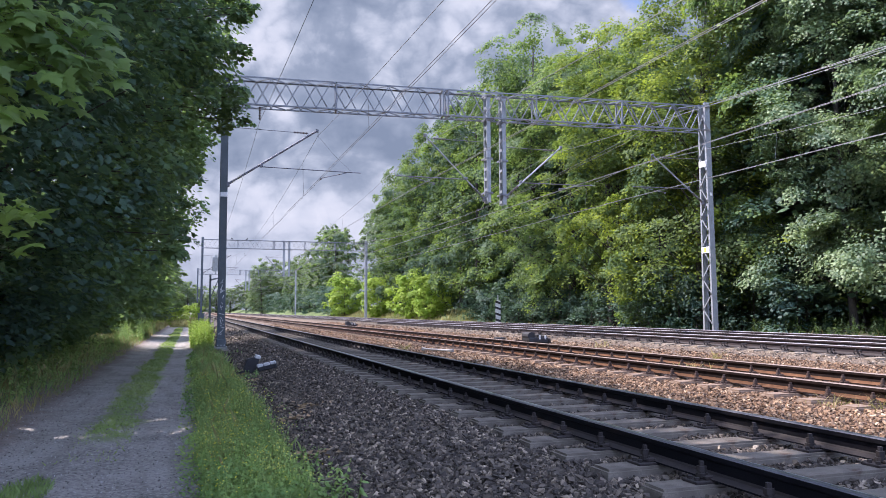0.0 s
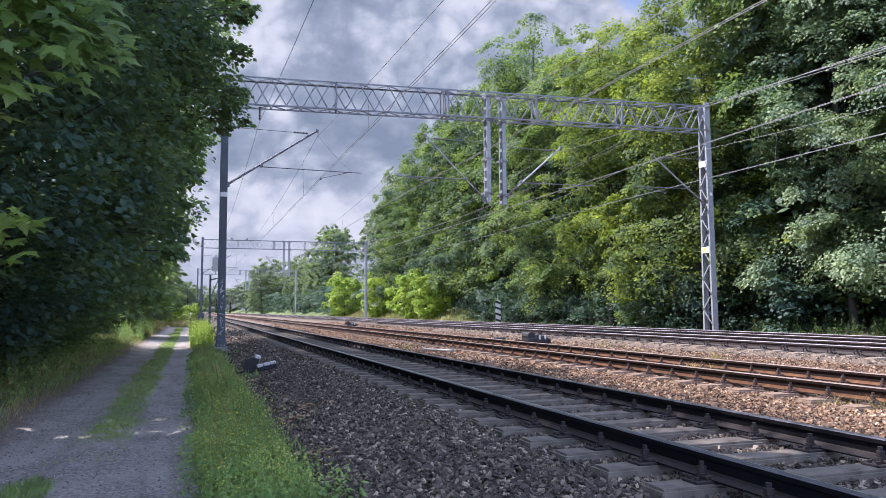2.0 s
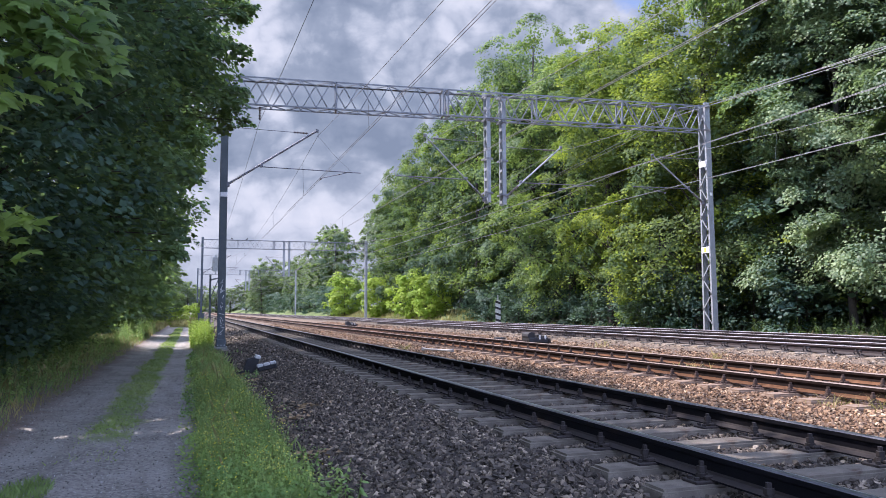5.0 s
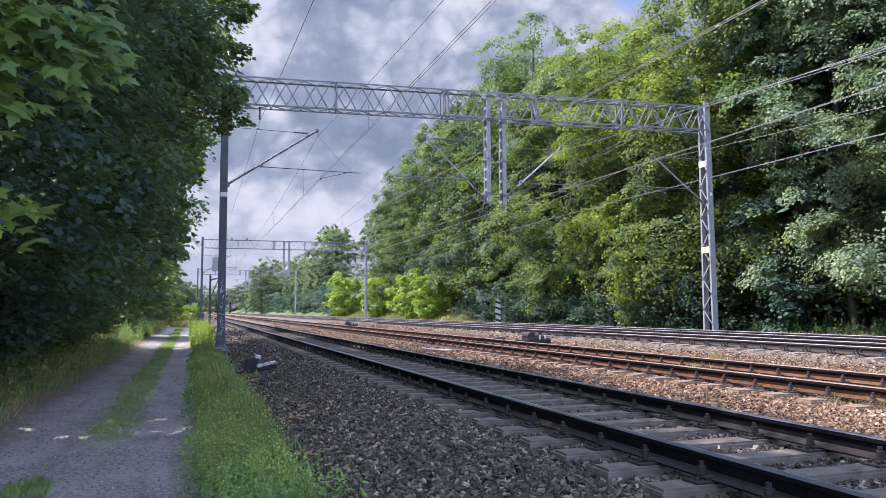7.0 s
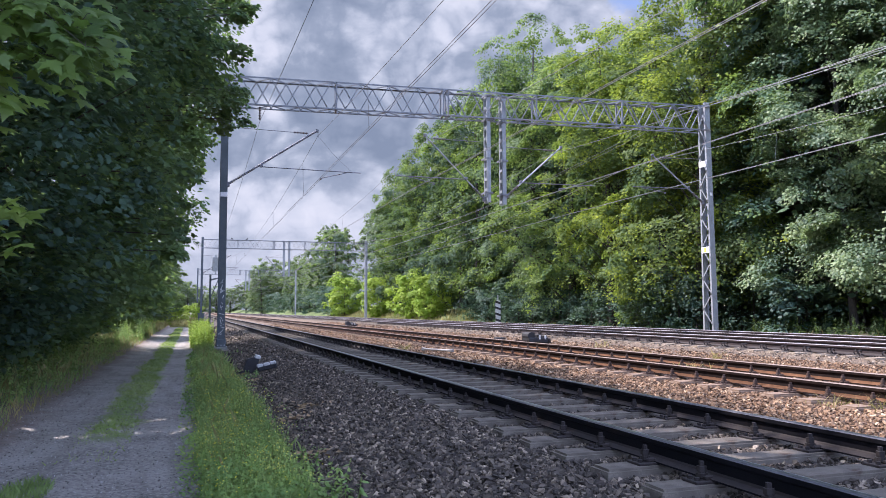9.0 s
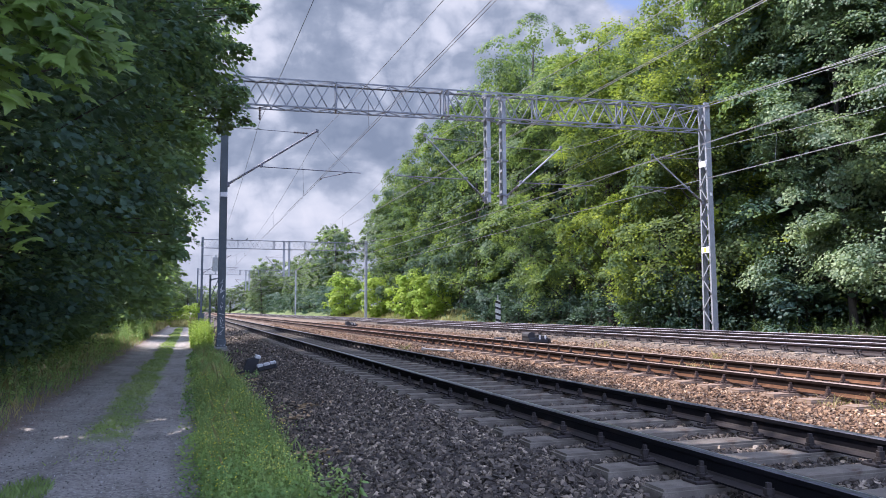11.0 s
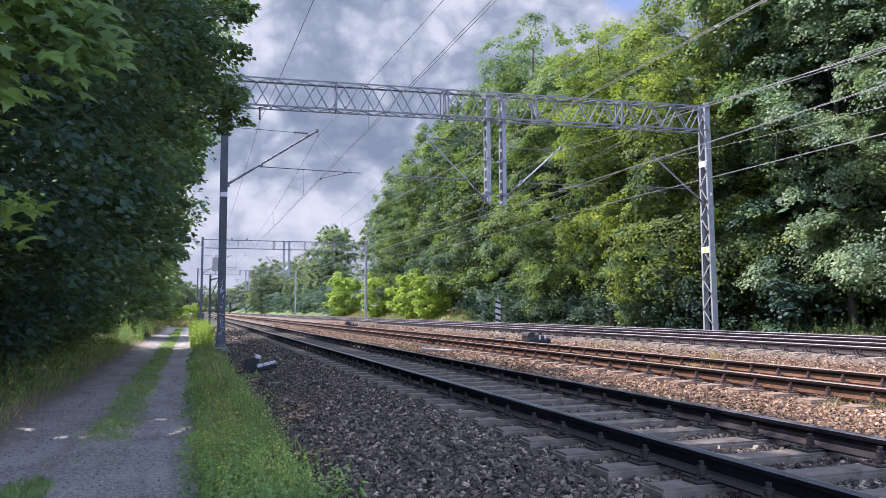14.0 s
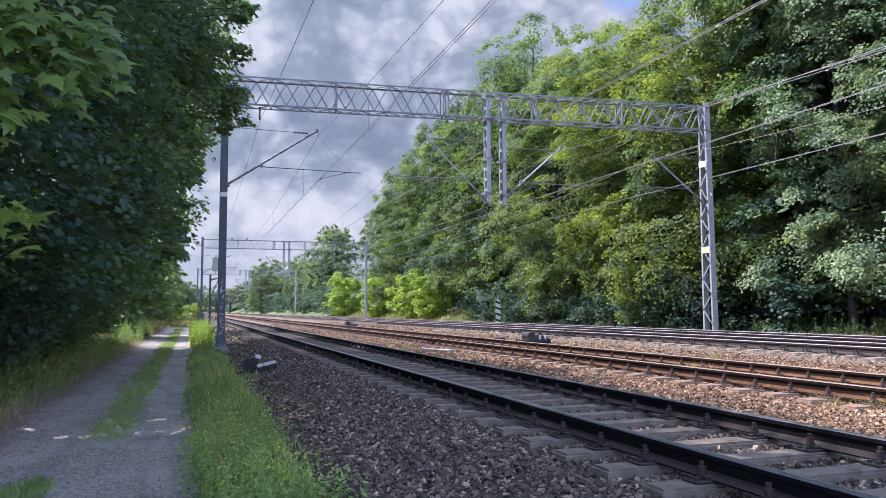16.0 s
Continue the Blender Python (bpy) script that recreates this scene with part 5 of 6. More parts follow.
def weeds(name, seed, n, x0, x1, y0, y1, h0, h1, leaf, label, flowers=0, mat=None):
    """Leafy weed stems; the flowering ones carry small yellow heads."""
    rg = np.random.RandomState(seed)
    x, y = x0 + (x1 - x0) * rg.rand(n), y0 + (y1 - y0) * rg.rand(n)
    z = ground_zs(x, y)
    h = h0 + (h1 - h0) * rg.rand(n)
    P, N, A, S = [], [], [], []
    stems, sf, heads = [], [], []
    for i in range(n):
        b = Vector((x[i], y[i], z[i] - 0.02))
        tip = b + Vector((rg.normal(0, 0.14), rg.normal(0, 0.14), 1)) * h[i]
        tube(stems, sf, [b, b.lerp(tip, 0.5), tip], [0.004, 0.003, 0.0015], 3)
        k = int(8 + h[i] * 36)
        f = rg.uniform(0.1, 1.0, k)
        q = np.array(b) + f[:, None] * (np.array(tip) - np.array(b))
        a = rg.rand(k) * 6.283
        o = np.stack([np.cos(a), np.sin(a), rg.normal(0.15, 0.3, k)], 1)
        P.append(q)
        N.append(np.array([0, 0, 1.0]) + 0.5 * o + rg.normal(0, 0.3, (k, 3)))
        A.append(o)
        S.append(leaf * (1.25 - 0.7 * f) * rg.uniform(0.7, 1.3, k))
        for _ in range(rg.poisson(flowers)):
            heads.append(np.array(tip) + rg.normal(0, 0.05, 3))
    ob = thing(name, label, "weeds", None, "", "stuff")
    me = bpy.data.meshes.new("stem")
    me.from_pydata(stems, [], sf)
    mesh_part("stem", me, M_GRASS, ob)
    P, N, A, S = (np.concatenate(v) for v in (P, N, A, S))
    mesh_part("foliage", leaves("foliage", P, N, A, S, SLIM), mat or M_WEED, ob)
    if heads:
        hd = np.array(heads)
        k = len(hd)
        N = np.array([0, -0.3, 1.0]) + rg.normal(0, 0.4, (k, 3))
        mesh_part("flower_head", leaves("flower_head", hd, N, rg.normal(0, 1, (k, 3)), np.full(k, 0.0115), [(0.5, 0, .1), (0.25, .43, .1), (-.25, .43, .1), (-.5, 0, .1), (-.25, -.43, .1), (.25, -.43, .1)]), M_FLOWER, ob)
    return ob


def leaf_cover(name, seed, n, x0, x1, y0, y1, top, size, label):
    """Low leafy plants, clover and vetch, that cover the ground in uneven mounds."""
    x, y, rg = scatter(seed, n, x0, x1, y0, y1, 1.35)
    mound = 0.5 + 0.3 * np.sin(x * 9 + 2 * np.sin(y * 1.7)) * np.sin(y * 3.1 + 1.3) + 0.2 * np.sin(y * 0.9 + x * 4)
    left = x0 + 0.13 * (1 + np.sin(y * 2.1 + 0.7 * np.sin(y * 5.3))) * np.clip(0.6 + 0.4 * np.sin(y * 0.8), 0, 1)
    side = np.clip(np.minimum((x - left) / 0.2, (x1 - x) / 0.28), 0.0, 1.0)
    ok = rg.rand(n) < np.where(x < left, 0.06, 0.25) + 0.75 * side * np.clip(mound + 0.3, 0, 1)
    x, y, mound, side = x[ok], y[ok], mound[ok], side[ok]
    n = len(x)
    h = top * (0.12 + 0.88 * mound * side) * rg.uniform(0.15, 1.0, n) ** 0.6
    P = np.stack([x, y, ground_zs(x, y) + h], 1)
    a = rg.rand(n) * 6.283
    A = np.stack([np.cos(a), np.sin(a), rg.normal(0.1, 0.3, n)], 1)
    N = np.array([0, 0, 1.0]) + rg.normal(0, 0.42, (n, 3))
    ob = mesh_part(name, leaves(name, P, N, A, size * rg.uniform(0.55, 1.3, n) * (1 + 0.03 * y), BROAD), M_WEED)
    return tagged(ob, label, "weeds", "", "stuff")


leaf_cover("verge_clover", 58, 36000, -0.14, 0.98, 5.0, 27, 0.26, 0.024, "low clover and vetch covering the verge in uneven mounds")
leaf_cover("ballast_edge_creeper", 59, 700, 0.85, 1.4, 5.2, 16, 0.08, 0.024, "sparse creeping weeds at the ballast edge")
x, y, rg = scatter(15, 2200, 0.15, 0.8, 6.2, 26, 1.2)
blades("grass_stalks", x, y, 0.18 + 0.24 * rg.rand(len(x)), 0.0006 + 0.0005 * rg.rand(len(x)) + 0.00007 * y, 0.35, M_GRASS_DRY, "thin pale grass stalks standing over the verge", 16)
x, y, rg = scatter(17, 300, 0, 1, 0, 1, 1.0)
cx = np.array([8.19, 8.3, 6.95, 6.8, 9.6, 5.9, 9.9, 10.3])[np.arange(300) % 8]
cy = np.array([10.7, 11.1, 6.2, 6.6, 15.0, 21.0, 12.4, 17.5])[np.arange(300) % 8]
blades("ballast_tufts", cx + rg.normal(0, 0.10, 300), cy + rg.normal(0, 0.12, 300), 0.08 + 0.16 * rg.rand(300), np.full(300, 0.004), 0.9, M_GRASS_DRY, "sparse dry grass tufts in the rusty ballast", 18)
rg = np.random.RandomState(19)
spot = np.array([(1.26, 10.5), (1.5, 10.1), (1.25, 9.4), (1.1, 7.1), (1.08, 14.9)])[rg.randint(0, 5, 170)] + rg.normal(0, 0.11, (170, 2))
ob = mesh_part("dry_leaf_litter", leaves("dry_leaf_litter", np.stack([spot[:, 0], spot[:, 1], ground_zs(spot[:, 0], spot[:, 1]) + rg.uniform(0.035, 0.06, 170)], 1), np.array([0, 0, 1.0]) + rg.normal(0, 0.35, (170, 3)),
                                                  rg.normal(0, 1, (170, 3)), rg.uniform(0.04, 0.085, 170), OVAL), M_LITTER)
tagged(ob, "dry tan fallen leaves lying on the ballast", "leaf litter", "", "stuff")
weeds("device_weeds", 61, 7, 1.10, 1.32, 15.6, 16.1, 0.10, 0.22, 0.08, "small green weeds beside the lineside device")
weeds("flowering_weeds", 51, 1400, 0.10, 0.86, 5.2, 14, 0.10, 0.40, 0.040, "yellow-flowering green weeds in the verge", 1.8)
weeds("verge_weeds", 52, 480, 0.15, 0.72, 14, 24, 0.12, 0.36, 0.05, "green weeds in the verge before the mast", 0.3)
x, y, rg = scatter(13, 2600, -1.9, 0.7, 74, 96, 1.0)
blades("dry_verge_grass", x, y, (0.2 + 0.7 * rg.rand(len(x))) * np.interp(y, [74, 86], [0.4, 1.1]), 0.012 + 0.01 * rg.rand(len(x)), 0.4, M_GRASS_DRY, "tall dry grass where the lane bends away", 14)
for x, y, s in ((-1.6, 88, 0.5), (0.1, 92, 0.55), (-3.0, 84, 0.6)):
    tree_at(P_LIME, x, y, s, rng.uniform(0, 360), s * 0.8)
# Bright robinia leaf on these weeds puts the sunlight into their colour.
weeds("tall_weeds", 53, 360, 0.0, 0.85, 31, 46, 0.5, 1.15, 0.10, "tall sunlit yellow-green weeds behind the mast", 0, M_LEAF_LIME)
weeds("ballast_weeds", 54, 30, 0.80, 1.16, 5.2, 6.7, 0.12, 0.26, 0.07, "broad-leaved weeds at the edge of the ballast")
weeds("wood_edge_weeds", 55, 260, -4.2, -2.5, 12, 34, 0.3, 0.8, 0.09, "shaded leafy weeds below the trees")
weeds("sunlit_weeds", 56, 200, -3.3, -2.3, 38, 54, 0.4, 1.1, 0.11, "sunlit leafy weeds beside the lane")
weeds("wood_floor_weeds", 60, 420, 22.4, 27.5, 17, 31, 0.25, 0.8, 0.13, "green undergrowth on the floor of the wood", 0, M_LEAF_MID)
weeds("mast_weeds", 57, 30, 0.55, 1.5, 23.6, 25.0, 0.06, 0.18, 0.05, "low weeds around the mast foundation")

# ---------------------------------------------------------------- small things of the line
def build_track_magnet(m, label):
    """A two-part lineside device: a leaning black housing and a low one beside it, with whitened upper edges."""
    t = thing("lineside_device", label, "lineside device", m @ Matrix.Scale(0.97, 4), "lineside devices")
    lean = Matrix.Rotation(radians(17), 4, "Y")
    bm = bmesh.new()
    for v in box(bm, -0.17, 0.15, -0.14, 0.14, 0.0, 0.50):
        if v.co.z > 0.25 and v.co.x < 0:
            v.co.z -= 0.17
    bmesh.ops.bevel(bm, geom=list(bm.edges), offset=0.025, segments=2, affect="EDGES")
    a = part("housing", bm, M_BLACK, t)
    a.matrix_basis = Matrix.Translation((-0.28, 0.1, -0.02)) @ lean
    bm = bmesh.new()
    box(bm, 0.02, 0.17, -0.155, 0.155, 0.42, 0.515, 0.012)
    part("cap", bm, M_WHITE_DULL, a, "whitened corner cap")
    for z in (0.12, 0.24):
        bm = bmesh.new()
        rod(bm, (-0.05, -0.15, z), (-0.05, -0.135, z), 0.02, 6)
        part("bolt", bm, M_FASTENER, a)
    bm = bmesh.new()
    box(bm, -0.26, 0.26, -0.15, 0.13, 0.0, 0.15, 0.02)
    b = part("low_housing", bm, M_BLACK, t)
    b.matrix_basis = Matrix.Translation((0.20, -0.10, 0.06)) @ Matrix.Rotation(radians(-12), 4, "Y")
    for k in range(3):
        bm = bmesh.new()
        box(bm, -0.26 + k * 0.18, -0.10 + k * 0.18, -0.16, 0.12, 0.115, 0.185, 0.012)
        part("lid", bm, M_WHITE_DULL, b, "whitened lid")
    for k in range(4):
        bm = bmesh.new()
        box(bm, -0.23 + k * 0.135, -0.19 + k * 0.135, -0.168, -0.15, 0.01, 0.10, 0.004)
        part("rib", bm, M_BLACK, b)
    bm = bmesh.new()
    rod(bm, (-0.55, 0.05, -0.02), (-0.2, 0.0, 0.05), 0.025, 6)
    part("cable", bm, M_BLACK, t)
    return t


build_track_magnet(pose(1.42, 16.6, -0.36) @ Matrix.Scale(0.8, 4), "black lineside device with pale lids on the ballast shoulder")


def build_point_machine(m, label):
    """A point machine: cast body, rounded covers, a pale lid with hasps, throw rods and cables."""
    t = thing("point_machine", label, "point machine", m, "point machines")
    bm = bmesh.new()
    box(bm, -0.30, 0.34, -0.26, 0.26, 0.0, 0.16, 0.03)
    part("body", bm, M_BLACK, t)
    bm = bmesh.new()
    rod(bm, (-0.20, -0.22, 0.20), (-0.20, 0.22, 0.20), 0.12, 12)
    part("motor_cover", bm, M_BLACK, t)
    for k in range(2):
        bm = bmesh.new()
        box(bm, -0.02 + k * 0.18, 0.13 + k * 0.18, -0.24, 0.24, 0.164, 0.25 - k * 0.04, 0.02)
        part("lid", bm, M_BLACK, t)
        bm = bmesh.new()
        box(bm, 0.02 + k * 0.18, 0.08 + k * 0.18, -0.262, -0.242, 0.10, 0.22, 0.004)
        part("hasp", bm, M_WHITE_DULL, t)
    for k in range(3):
        bm = bmesh.new()
        rod(bm, (-0.30, -0.2 + 0.18 * k, 0.06), (-0.95, -0.2 + 0.18 * k, 0.05), 0.018, 6)
        part("rod", bm, M_RAIL_RUST, t)
    for k in range(2):
        bm = bmesh.new()
        box(bm, 0.36 + k * 0.02, 0.44 + k * 0.02, -0.2 + 0.3 * k, -0.05 + 0.3 * k, -0.02, 0.13, 0.015)
        part("cable_gland", bm, M_FASTENER, t)
    bm = bmesh.new()
    box(bm, -0.42, 0.42, -0.34, 0.34, -0.06, 0.0, 0.01)
    part("base_plate", bm, M_FASTENER, t)
    return t


build_point_machine(pose(9.7, 20.3, -0.04), "dark point machine with rounded lids beside the rusty track")
build_point_machine(pose(9.6, 47.0, -0.05), "dark point machine further along the track")
bm = bmesh.new()
box(bm, -0.16, 0.16, -0.12, 0.12, 0, 0.2, 0.03)
o = part("cable_box", bm, M_BLACK)
o.matrix_basis = pose(8.95, 21.2, -0.1)
tagged(o, "small black cable box beside the rusty track", "cable box")
bm = bmesh.new()
rod(bm, (-0.55, 0, 0), (0.55, 0, 0), 0.03, 10)
box(bm, -0.60, -0.50, -0.042, 0.042, -0.042, 0.042, 0.012)
box(bm, 0.50, 0.60, -0.042, 0.042, -0.042, 0.042, 0.012)
o = part("pipe", bm, M_GREY_BOX)
o.matrix_basis = pose(6.24, 19.05, -0.12, 0, 0, -65)
tagged(o, "grey weathered pipe lying on the ballast", "pipe")


def build_stripe_board(x, y, z):
    """A tall white marker board with black slanted stripes."""
    t = thing("marker_board", "upright white marker board with black slanted stripes", "marker board", pose(x, y, z, 0, 0, -20))
    bm = bmesh.new()
    box(bm, -0.04, 0.04, 0.02, 0.08, -0.3, 2.35, 0.005)
    part("post", bm, M_GALV, t)
    bm = bmesh.new()
    box(bm, -0.18, 0.18, -0.012, 0.012, 0.15, 1.95, 0.004)
    part("board", bm, M_WHITE_DULL, t)
    for k in range(4):
        bm = bmesh.new()
        z0 = 0.42 + k * 0.42
        pts = [(-0.18, z0 + 0.12), (0.18, z0), (0.18, z0 + 0.16), (-0.18, z0 + 0.28)]
        f = [bm.verts.new((a, -0.018, c)) for a, c in pts]
        g = [bm.verts.new((a, -0.014, c)) for a, c in pts]
        bm.faces.new(f)
        for i in range(4):
            bm.faces.new((f[i], g[i], g[(i + 1) % 4], f[(i + 1) % 4]))
        bmesh.ops.recalc_face_normals(bm, faces=bm.faces)
        part("stripe", bm, M_BLACK, t)
    return t


build_stripe_board(20.6, 49.0, -0.35)


def build_signal(x, y, z):
    """A slim signal post with a pale oval-backed head turned away, its ladder bracket and a small box."""
    t = thing("railway_signal", "slim post with a pale grey signal head seen from behind", "signal", pose(x, y, z))
    bm = bmesh.new()
    rod(bm, (0, 0, 0), (0, 0, 3.5), 0.06, 10)
    part("post", bm, M_MAST_GREY, t)
    bm = bmesh.new()
    box(bm, 0.10, 0.47, 0.0, 0.22, 3.55, 4.65)
    bmesh.ops.bevel(bm, geom=[e for e in bm.edges if abs(e.verts[0].co.y - e.verts[1].co.y) > 0.1], offset=0.15, segments=4, affect="EDGES")
    part("signal_head", bm, M_SIGNAL_GREY, t, "weathered grey rounded signal head")
    bm = bmesh.new()
    rod(bm, (0, 0, 3.2), (0.45, 0.1, 3.3), 0.04, 6)
    rod(bm, (0, 0, 2.1), (0.5, 0.1, 3.35), 0.025, 6)
    part("bracket", bm, M_MAST_GREY, t)
    bm = bmesh.new()
    box(bm, -0.16, 0.16, -0.2, 0.2, -0.3, 0.05, 0.02)
    part("foundation", bm, M_CONCRETE, t)
    return t


build_signal(1.0, 45.0, -0.45)
# Base block of the further mast; its lid, door and handle are made up.
t = thing("relay_cabinet", "dark grey block at the foot of the further mast, with an added lid and door", "cabinet", pose(0.98, 83.2, -0.48))
bm = bmesh.new()
box(bm, -0.32, 0.32, -0.25, 0.25, 0.0, 1.15, 0.02)
part("body", bm, M_MAST_GREY, t)
bm = bmesh.new()
box(bm, -0.37, 0.37, -0.3, 0.3, 1.154, 1.24, 0.02)
part("lid", bm, M_MAST_GREY, t)
bm = bmesh.new()
box(bm, -0.28, 0.28, -0.262, -0.252, 0.1, 1.05, 0.004)
d = part("door", bm, M_MAST_GREY, t)
bm = bmesh.new()
rod(bm, (0.2, -0.28, 0.55), (0.2, -0.28, 0.7), 0.012, 6)
part("handle", bm, M_GALV, d)

def build_car(m):
    """A small parked car: body, cabin glass, wheels and lamps."""
    t = thing("car", "small silver-blue car parked on the grassy bank", "car", m)
    bm = bmesh.new()
    box(bm, -0.86, 0.86, -2.0, 2.0, 0.28, 0.86, 0.12)
    for v in box(bm, -0.80, 0.80, -1.1, 1.75, 0.80, 1.45, 0.0):
        if v.co.z > 1.2:
            v.co.x *= 0.78
            v.co.y = v.co.y * 0.72 + 0.12
    part("body", bm, M_CAR, t)
    bm = bmesh.new()
    f = [bm.verts.new(p) for p in ((-0.68, -1.06, 0.90), (0.68, -1.06, 0.90), (0.56, -0.72, 1.38), (-0.56, -0.72, 1.38))]
    bm.faces.new(f)
    r = bmesh.ops.extrude_face_region(bm, geom=list(bm.faces))
    bmesh.ops.translate(bm, vec=(0, -0.03, 0.02), verts=[g for g in r["geom"] if isinstance(g, bmesh.types.BMVert)])
    part("windscreen", bm, M_BLACK, t)
    for x in (-0.80, 0.80):
        for y in (-1.3, 1.3):
            bm = bmesh.new()
            rod(bm, (x - 0.1, y, 0.31), (x + 0.1, y, 0.31), 0.31, 14)
            w = part("wheel", bm, M_BLACK, t)
        bm = bmesh.new()
        box(bm, x * 0.78 - 0.14, x * 0.78 + 0.14, -2.02, -1.96, 0.60, 0.74, 0.02)
        part("headlight", bm, M_WHITE, t)
    return t


build_car(pose(23.9, 122.0, ground_z(23.9, 122) - 0.02, 0, 0, 12))


def build_bird(x, y, z, turn):
    """A small dark bird perched on the far beam."""
    t = thing("bird", "small dark bird perched on the portal beam", "bird", pose(x, y, z, 0, 0, turn) @ Matrix.Scale(0.62, 4), "birds on the beam")
    bm = bmesh.new()
    bmesh.ops.create_uvsphere(bm, u_segments=10, v_segments=7, radius=0.5, matrix=pose(0, 0, 0.17, 0, -35, 0) @ Matrix.Diagonal((0.36, 0.2, 0.2, 1)))
    part("body", bm, M_BLACK, t)
    bm = bmesh.new()
    bmesh.ops.create_uvsphere(bm, u_segments=8, v_segments=6, radius=0.06, matrix=pose(0.12, 0, 0.31))
    rod(bm, (0.16, 0, 0.31), (0.22, 0, 0.30), 0.015, 5, 0.002)
    part("head", bm, M_BLACK, t)
    bm = bmesh.new()
    bar(bm, (-0.10, 0, 0.12), (-0.28, 0, 0.02), 0.07, 0.02)
    part("tail", bm, M_BLACK, t)
    for yy in (-0.04, 0.04):
        bm = bmesh.new()
        rod(bm, (0.02, yy, 0.0), (0.02, yy, 0.10), 0.01, 5)
        part("leg", bm, M_BLACK, t)
    return t


build_bird(4.09, 84.95, Z_BEAM1 + 0.002, 160)
build_bird(5.69, 84.95, Z_BEAM1 + 0.002, 20)

# ---------------------------------------------------------------- ballast stones
def stone_shapes(count, seed, coarse=False):
    """Broken-rock shapes: boxes knocked out of square, with split faces."""
    rg = np.random.RandomState(seed)
    out = []
    bm = bmesh.new()
    if coarse:
        pts = [bm.verts.new(p) for p in ((0.6, 0, 0), (0, 0.6, 0), (-0.6, 0, 0), (0, -0.6, 0), (0.12, 0.1, 0.62), (-0.1, -0.12, -0.62))]
        for i in range(4):
            bm.faces.new((pts[i], pts[(i + 1) % 4], pts[4]))
            bm.faces.new((pts[(i + 1) % 4], pts[i], pts[5]))
        bm.verts.index_update()
    else:
        bmesh.ops.create_cube(bm, size=1.0)
        bmesh.ops.triangulate(bm, faces=bm.faces)
    v0 = np.array([v.co for v in bm.verts])
    f0 = np.array([[v.index for v in f.verts] for f in bm.faces])
    bm.free()
    for _ in range(count):
        v = v0 + rg.uniform(-0.17, 0.17, v0.shape)
        v[rg.randint(0, len(v))] *= 0.6
        v[rg.randint(0, len(v))] *= 0.7
        v *= 1.0 / (0.55 + 0.6 * np.linalg.norm(v, axis=1, keepdims=True))
        v *= np.array([1.4, 0.95, 0.56]) * rg.uniform(0.75, 1.2, 3)
        out.append(v)
    return out, f0


def rotations(n, rg, tilt=0.6):
    q = rg.normal(0, 1, (n, 4)) * np.array([1.6, tilt, tilt, 1.6])
    q = unit(q)
    w, x, y, z = q.T
    return np.stack([np.stack([1 - 2 * (y * y + z * z), 2 * (x * y - z * w), 2 * (x * z + y * w)], 1),
                     np.stack([2 * (x * y + z * w), 1 - 2 * (x * x + z * z), 2 * (y * z - x * w)], 1),
                     np.stack([2 * (x * z - y * w), 2 * (y * z + x * w), 1 - 2 * (x * x + y * y)], 1)], 1)


def stones(name, n, x0, x1, y0, y1, size, mat, label, seed, coarse, near_line=None, power=1.0, lift=0.0):
    """A bed of loose stones as one mesh."""
    rg = np.random.RandomState(seed)
    shapes, f0 = stone_shapes(12, seed + 1, coarse)
    x, y = x0 + (x1 - x0) * rg.rand(n), y0 + (y1 - y0) * rg.rand(n) ** power
    if near_line:
        ok = near_line(x, y)
        x, y = x[ok], y[ok]
    n = len(x)
    z = ground_zs(x, y) + rg.uniform(-0.008, 0.026, n) + lift
    R = rotations(n, rg)
    s = size * rg.uniform(0.55, 1.35, n)
    base = np.stack(shapes)[rg.randint(0, len(shapes), n)]
    v = np.einsum("nij,nkj->nki", R, base) * s[:, None, None] + np.stack([x, y, z], 1)[:, None]
    k = base.shape[1]
    f = f0[None] + (np.arange(n) * k)[:, None, None]
    ob = mesh_part(name, tri_mesh(name, v.reshape(-1, 3), f.reshape(-1, 3)), mat)
    return tagged(ob, label, "ballast", "", "stuff")


def off_sleepers(x0, y0, step):
    """True where no sleeper lies, for the bed of a track."""
    def f(x, y):
        u = (y - y0 + step / 2) % step - step / 2
        return ~((np.abs(u) < 0.125) & (x > x0 - 0.5) & (x < x0 + GAUGE + 0.5)) & (y > 4.6 - 0.95 * (x - 1.0))
    return f


S1, S2, S3 = off_sleepers(3.226, 3.5, 0.6105), off_sleepers(7.21, 6.33, 0.605), off_sleepers(11.75, 10.08, 0.60)
stones("ballast_stones", 36000, 0.82, 5.6, 2.0, 9.0, 0.031, M_STONE, "grey-brown crushed granite ballast round the dark track", 61, False, S1)
stones("ballast_stones", 32000, 0.78, 5.7, 9.0, 18, 0.036, M_STONE, "grey-brown crushed granite ballast round the dark track", 62, True, S1, 1.2)
stones("ballast_stones", 14000, 0.8, 5.7, 18.0, 34, 0.046, M_STONE, "grey-brown crushed granite ballast round the dark track", 63, True, S1, 1.2)
stones("rusty_ballast_stones", 30000, 5.2, 10.6, 4.5, 13.0, 0.032, M_STONE_RUST, "reddish rust-dusted ballast round the second track", 65, False, S2)
stones("rusty_ballast_stones", 20000, 5.5, 10.6, 13.0, 34, 0.045, M_STONE_RUST, "reddish rust-dusted ballast round the second track", 67, True, S2, 1.3)
stones("rusty_ballast_stones", 6000, 5.5, 10.8, 34, 62, 0.095, M_STONE_RUST, "reddish rust-dusted ballast further along the second track", 77, True, S2, 1.2)
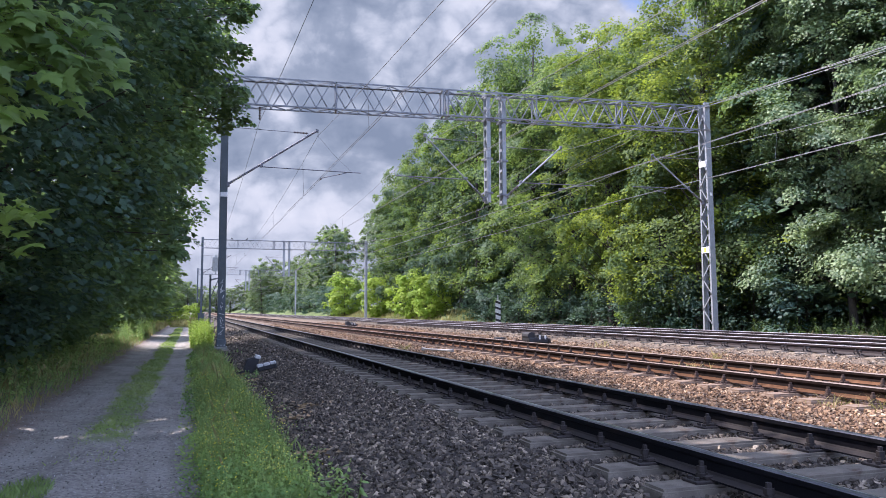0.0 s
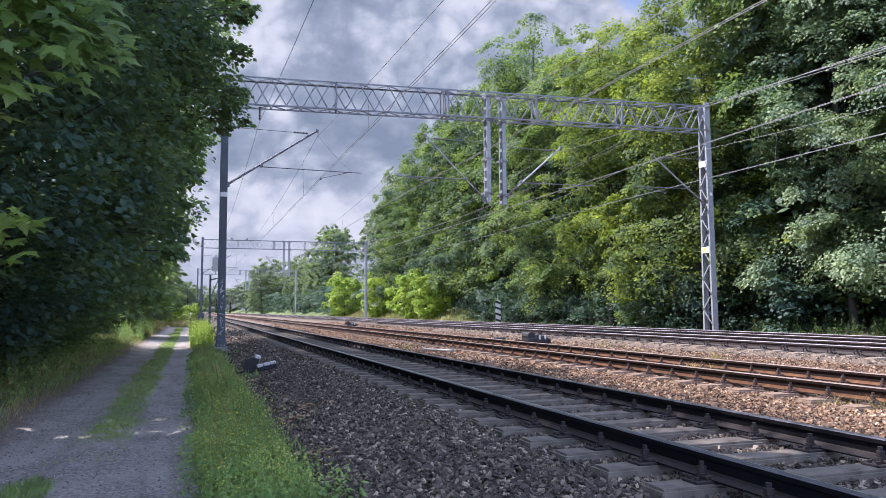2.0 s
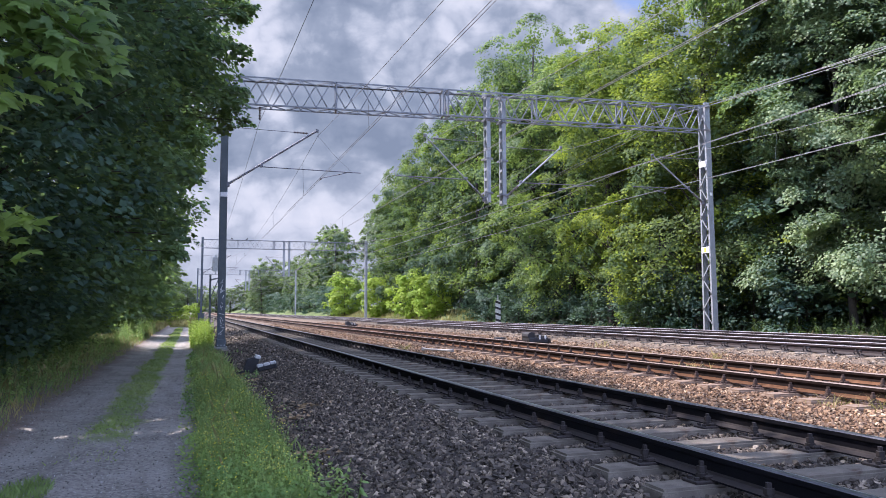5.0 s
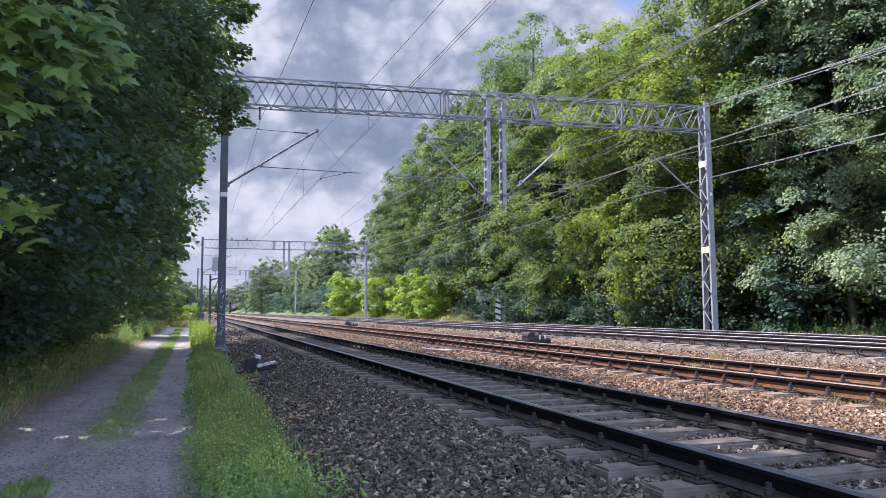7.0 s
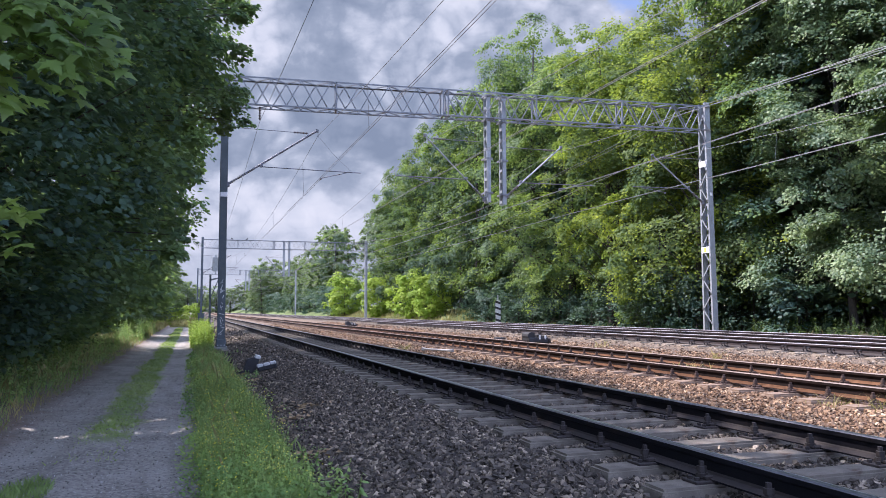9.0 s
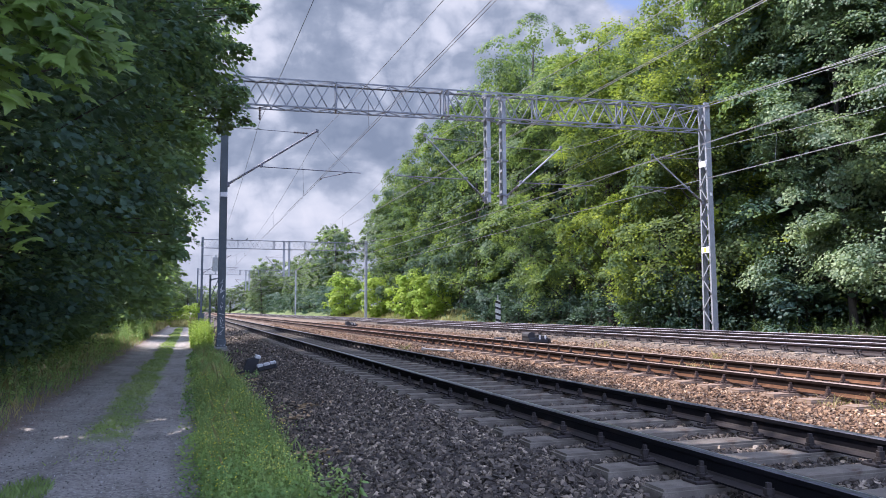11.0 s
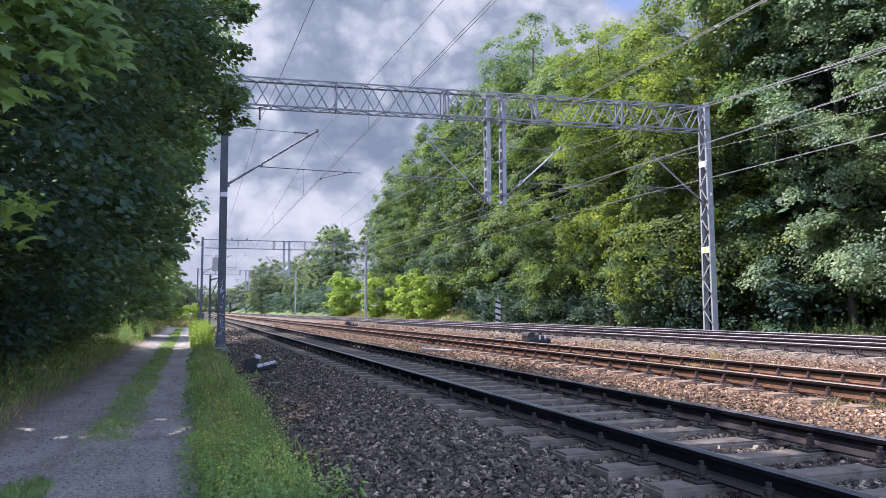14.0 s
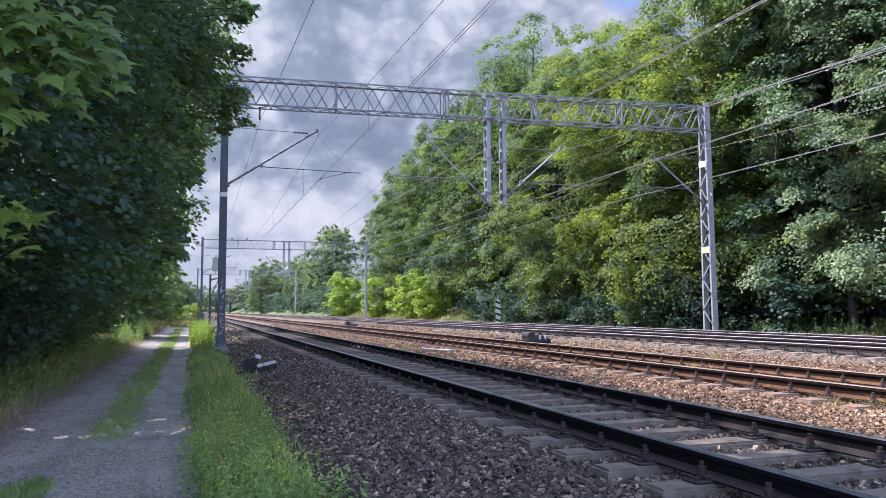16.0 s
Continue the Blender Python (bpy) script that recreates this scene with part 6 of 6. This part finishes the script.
stones("pale_ballast_stones", 5000, 10.4, 15.4, 26, 55, 0.09, M_STONE_PALE, "pale brown ballast further along the third track", 79, True, S3, 1.2, -0.02)
stones("ballast_stones", 6000, 0.95, 5.7, 34, 62, 0.10, M_STONE, "sunlit brown ballast further along the dark track", 75, True, S1, 1.3)
stones("pale_ballast_stones", 16000, 10.4, 15.6, 8.0, 26, 0.05, M_STONE_PALE, "pale brown ballast under the third track", 69, True, S3, 1.2, -0.02)
stones("lane_pebbles", 9000, -2.2, 0.12, 5.0, 18, 0.0125, M_LANE_STONE, "small loose pebbles on the gravel lane", 73, True, None, 1.5)

# the nearest stones, one by one, on the ballast
shapes, f0 = stone_shapes(8, 81)
STONE_MESHES = []
for v in shapes:
    me = tri_mesh("stone", v * 0.036, f0)
    me.materials.append(M_STONE)
    STONE_MESHES.append(me)
rg = np.random.RandomState(82)
for i in range(280):
    while True:
        x, y = rg.uniform(1.0, 2.6), rg.uniform(3.0, 6.2)
        if y > 4.75 - 0.95 * (x - 1.0):
            break
    ob = new("stone", STONE_MESHES[i % 8])
    ob.parent = GROUND
    ob.matrix_basis = Matrix.LocRotScale((x, y, ground_z(x, y) + rg.uniform(0.018, 0.04)), Euler(rg.uniform(-0.5, 0.5, 3) + np.array([0, 0, rg.uniform(0, 6.28)])), (rg.uniform(0.7, 1.25),) * 3)


# ---------------------------------------------------------------- what moves
def swing(ob, base, amp, period, phase, gust=0.0):
    """Wind: a slow uneven rocking about a bough's own root."""
    rows = []
    for i in range(41):
        t = 0.4 * i
        a = amp * (math.sin(6.283 * t / period + phase) + 0.5 * math.sin(6.283 * t / (period * 0.43) + 2.1 * phase))
        push = gust * min(1.0, max(0.0, (t - 14.2) / 1.8)) ** 2
        b = amp * 0.8 * (math.sin(6.283 * t / (period * 1.27) + 1.7 * phase) + 0.4 * math.sin(6.283 * t / (period * 0.37) + phase))
        rows.append((t, base @ pose(0, 0, 0, a, b + push, 0.5 * a)))
    walk(ob, rows)


def motions():
    # the clouds drift slowly towards the lane's side
    walk(CLOUDS, [(t, pose(0, 0, 0, 0, 0, d)) for t, d in ((0, -0.75), (4, -0.36), (8, 0.0), (12, 0.35), (16, 0.50))])
    rnd = random.Random(9)
    for tree in SWAY + LANE_TREES:
        for ob in tree.children:
            if ob.name.startswith("bough"):
                swing(ob, Matrix.Translation(ob.location), rnd.uniform(0.12, 0.3), rnd.uniform(2.6, 4.4), rnd.uniform(0, 6.28), gust=-1.3 if tree is P_ASH else -0.15)
    swing(BOUGH_A, BOUGH_A.matrix_basis.copy(), 1.0, 3.1, 0.6)
    swing(BOUGH_B, BOUGH_B.matrix_basis.copy(), 1.4, 2.6, 2.2)


motions()
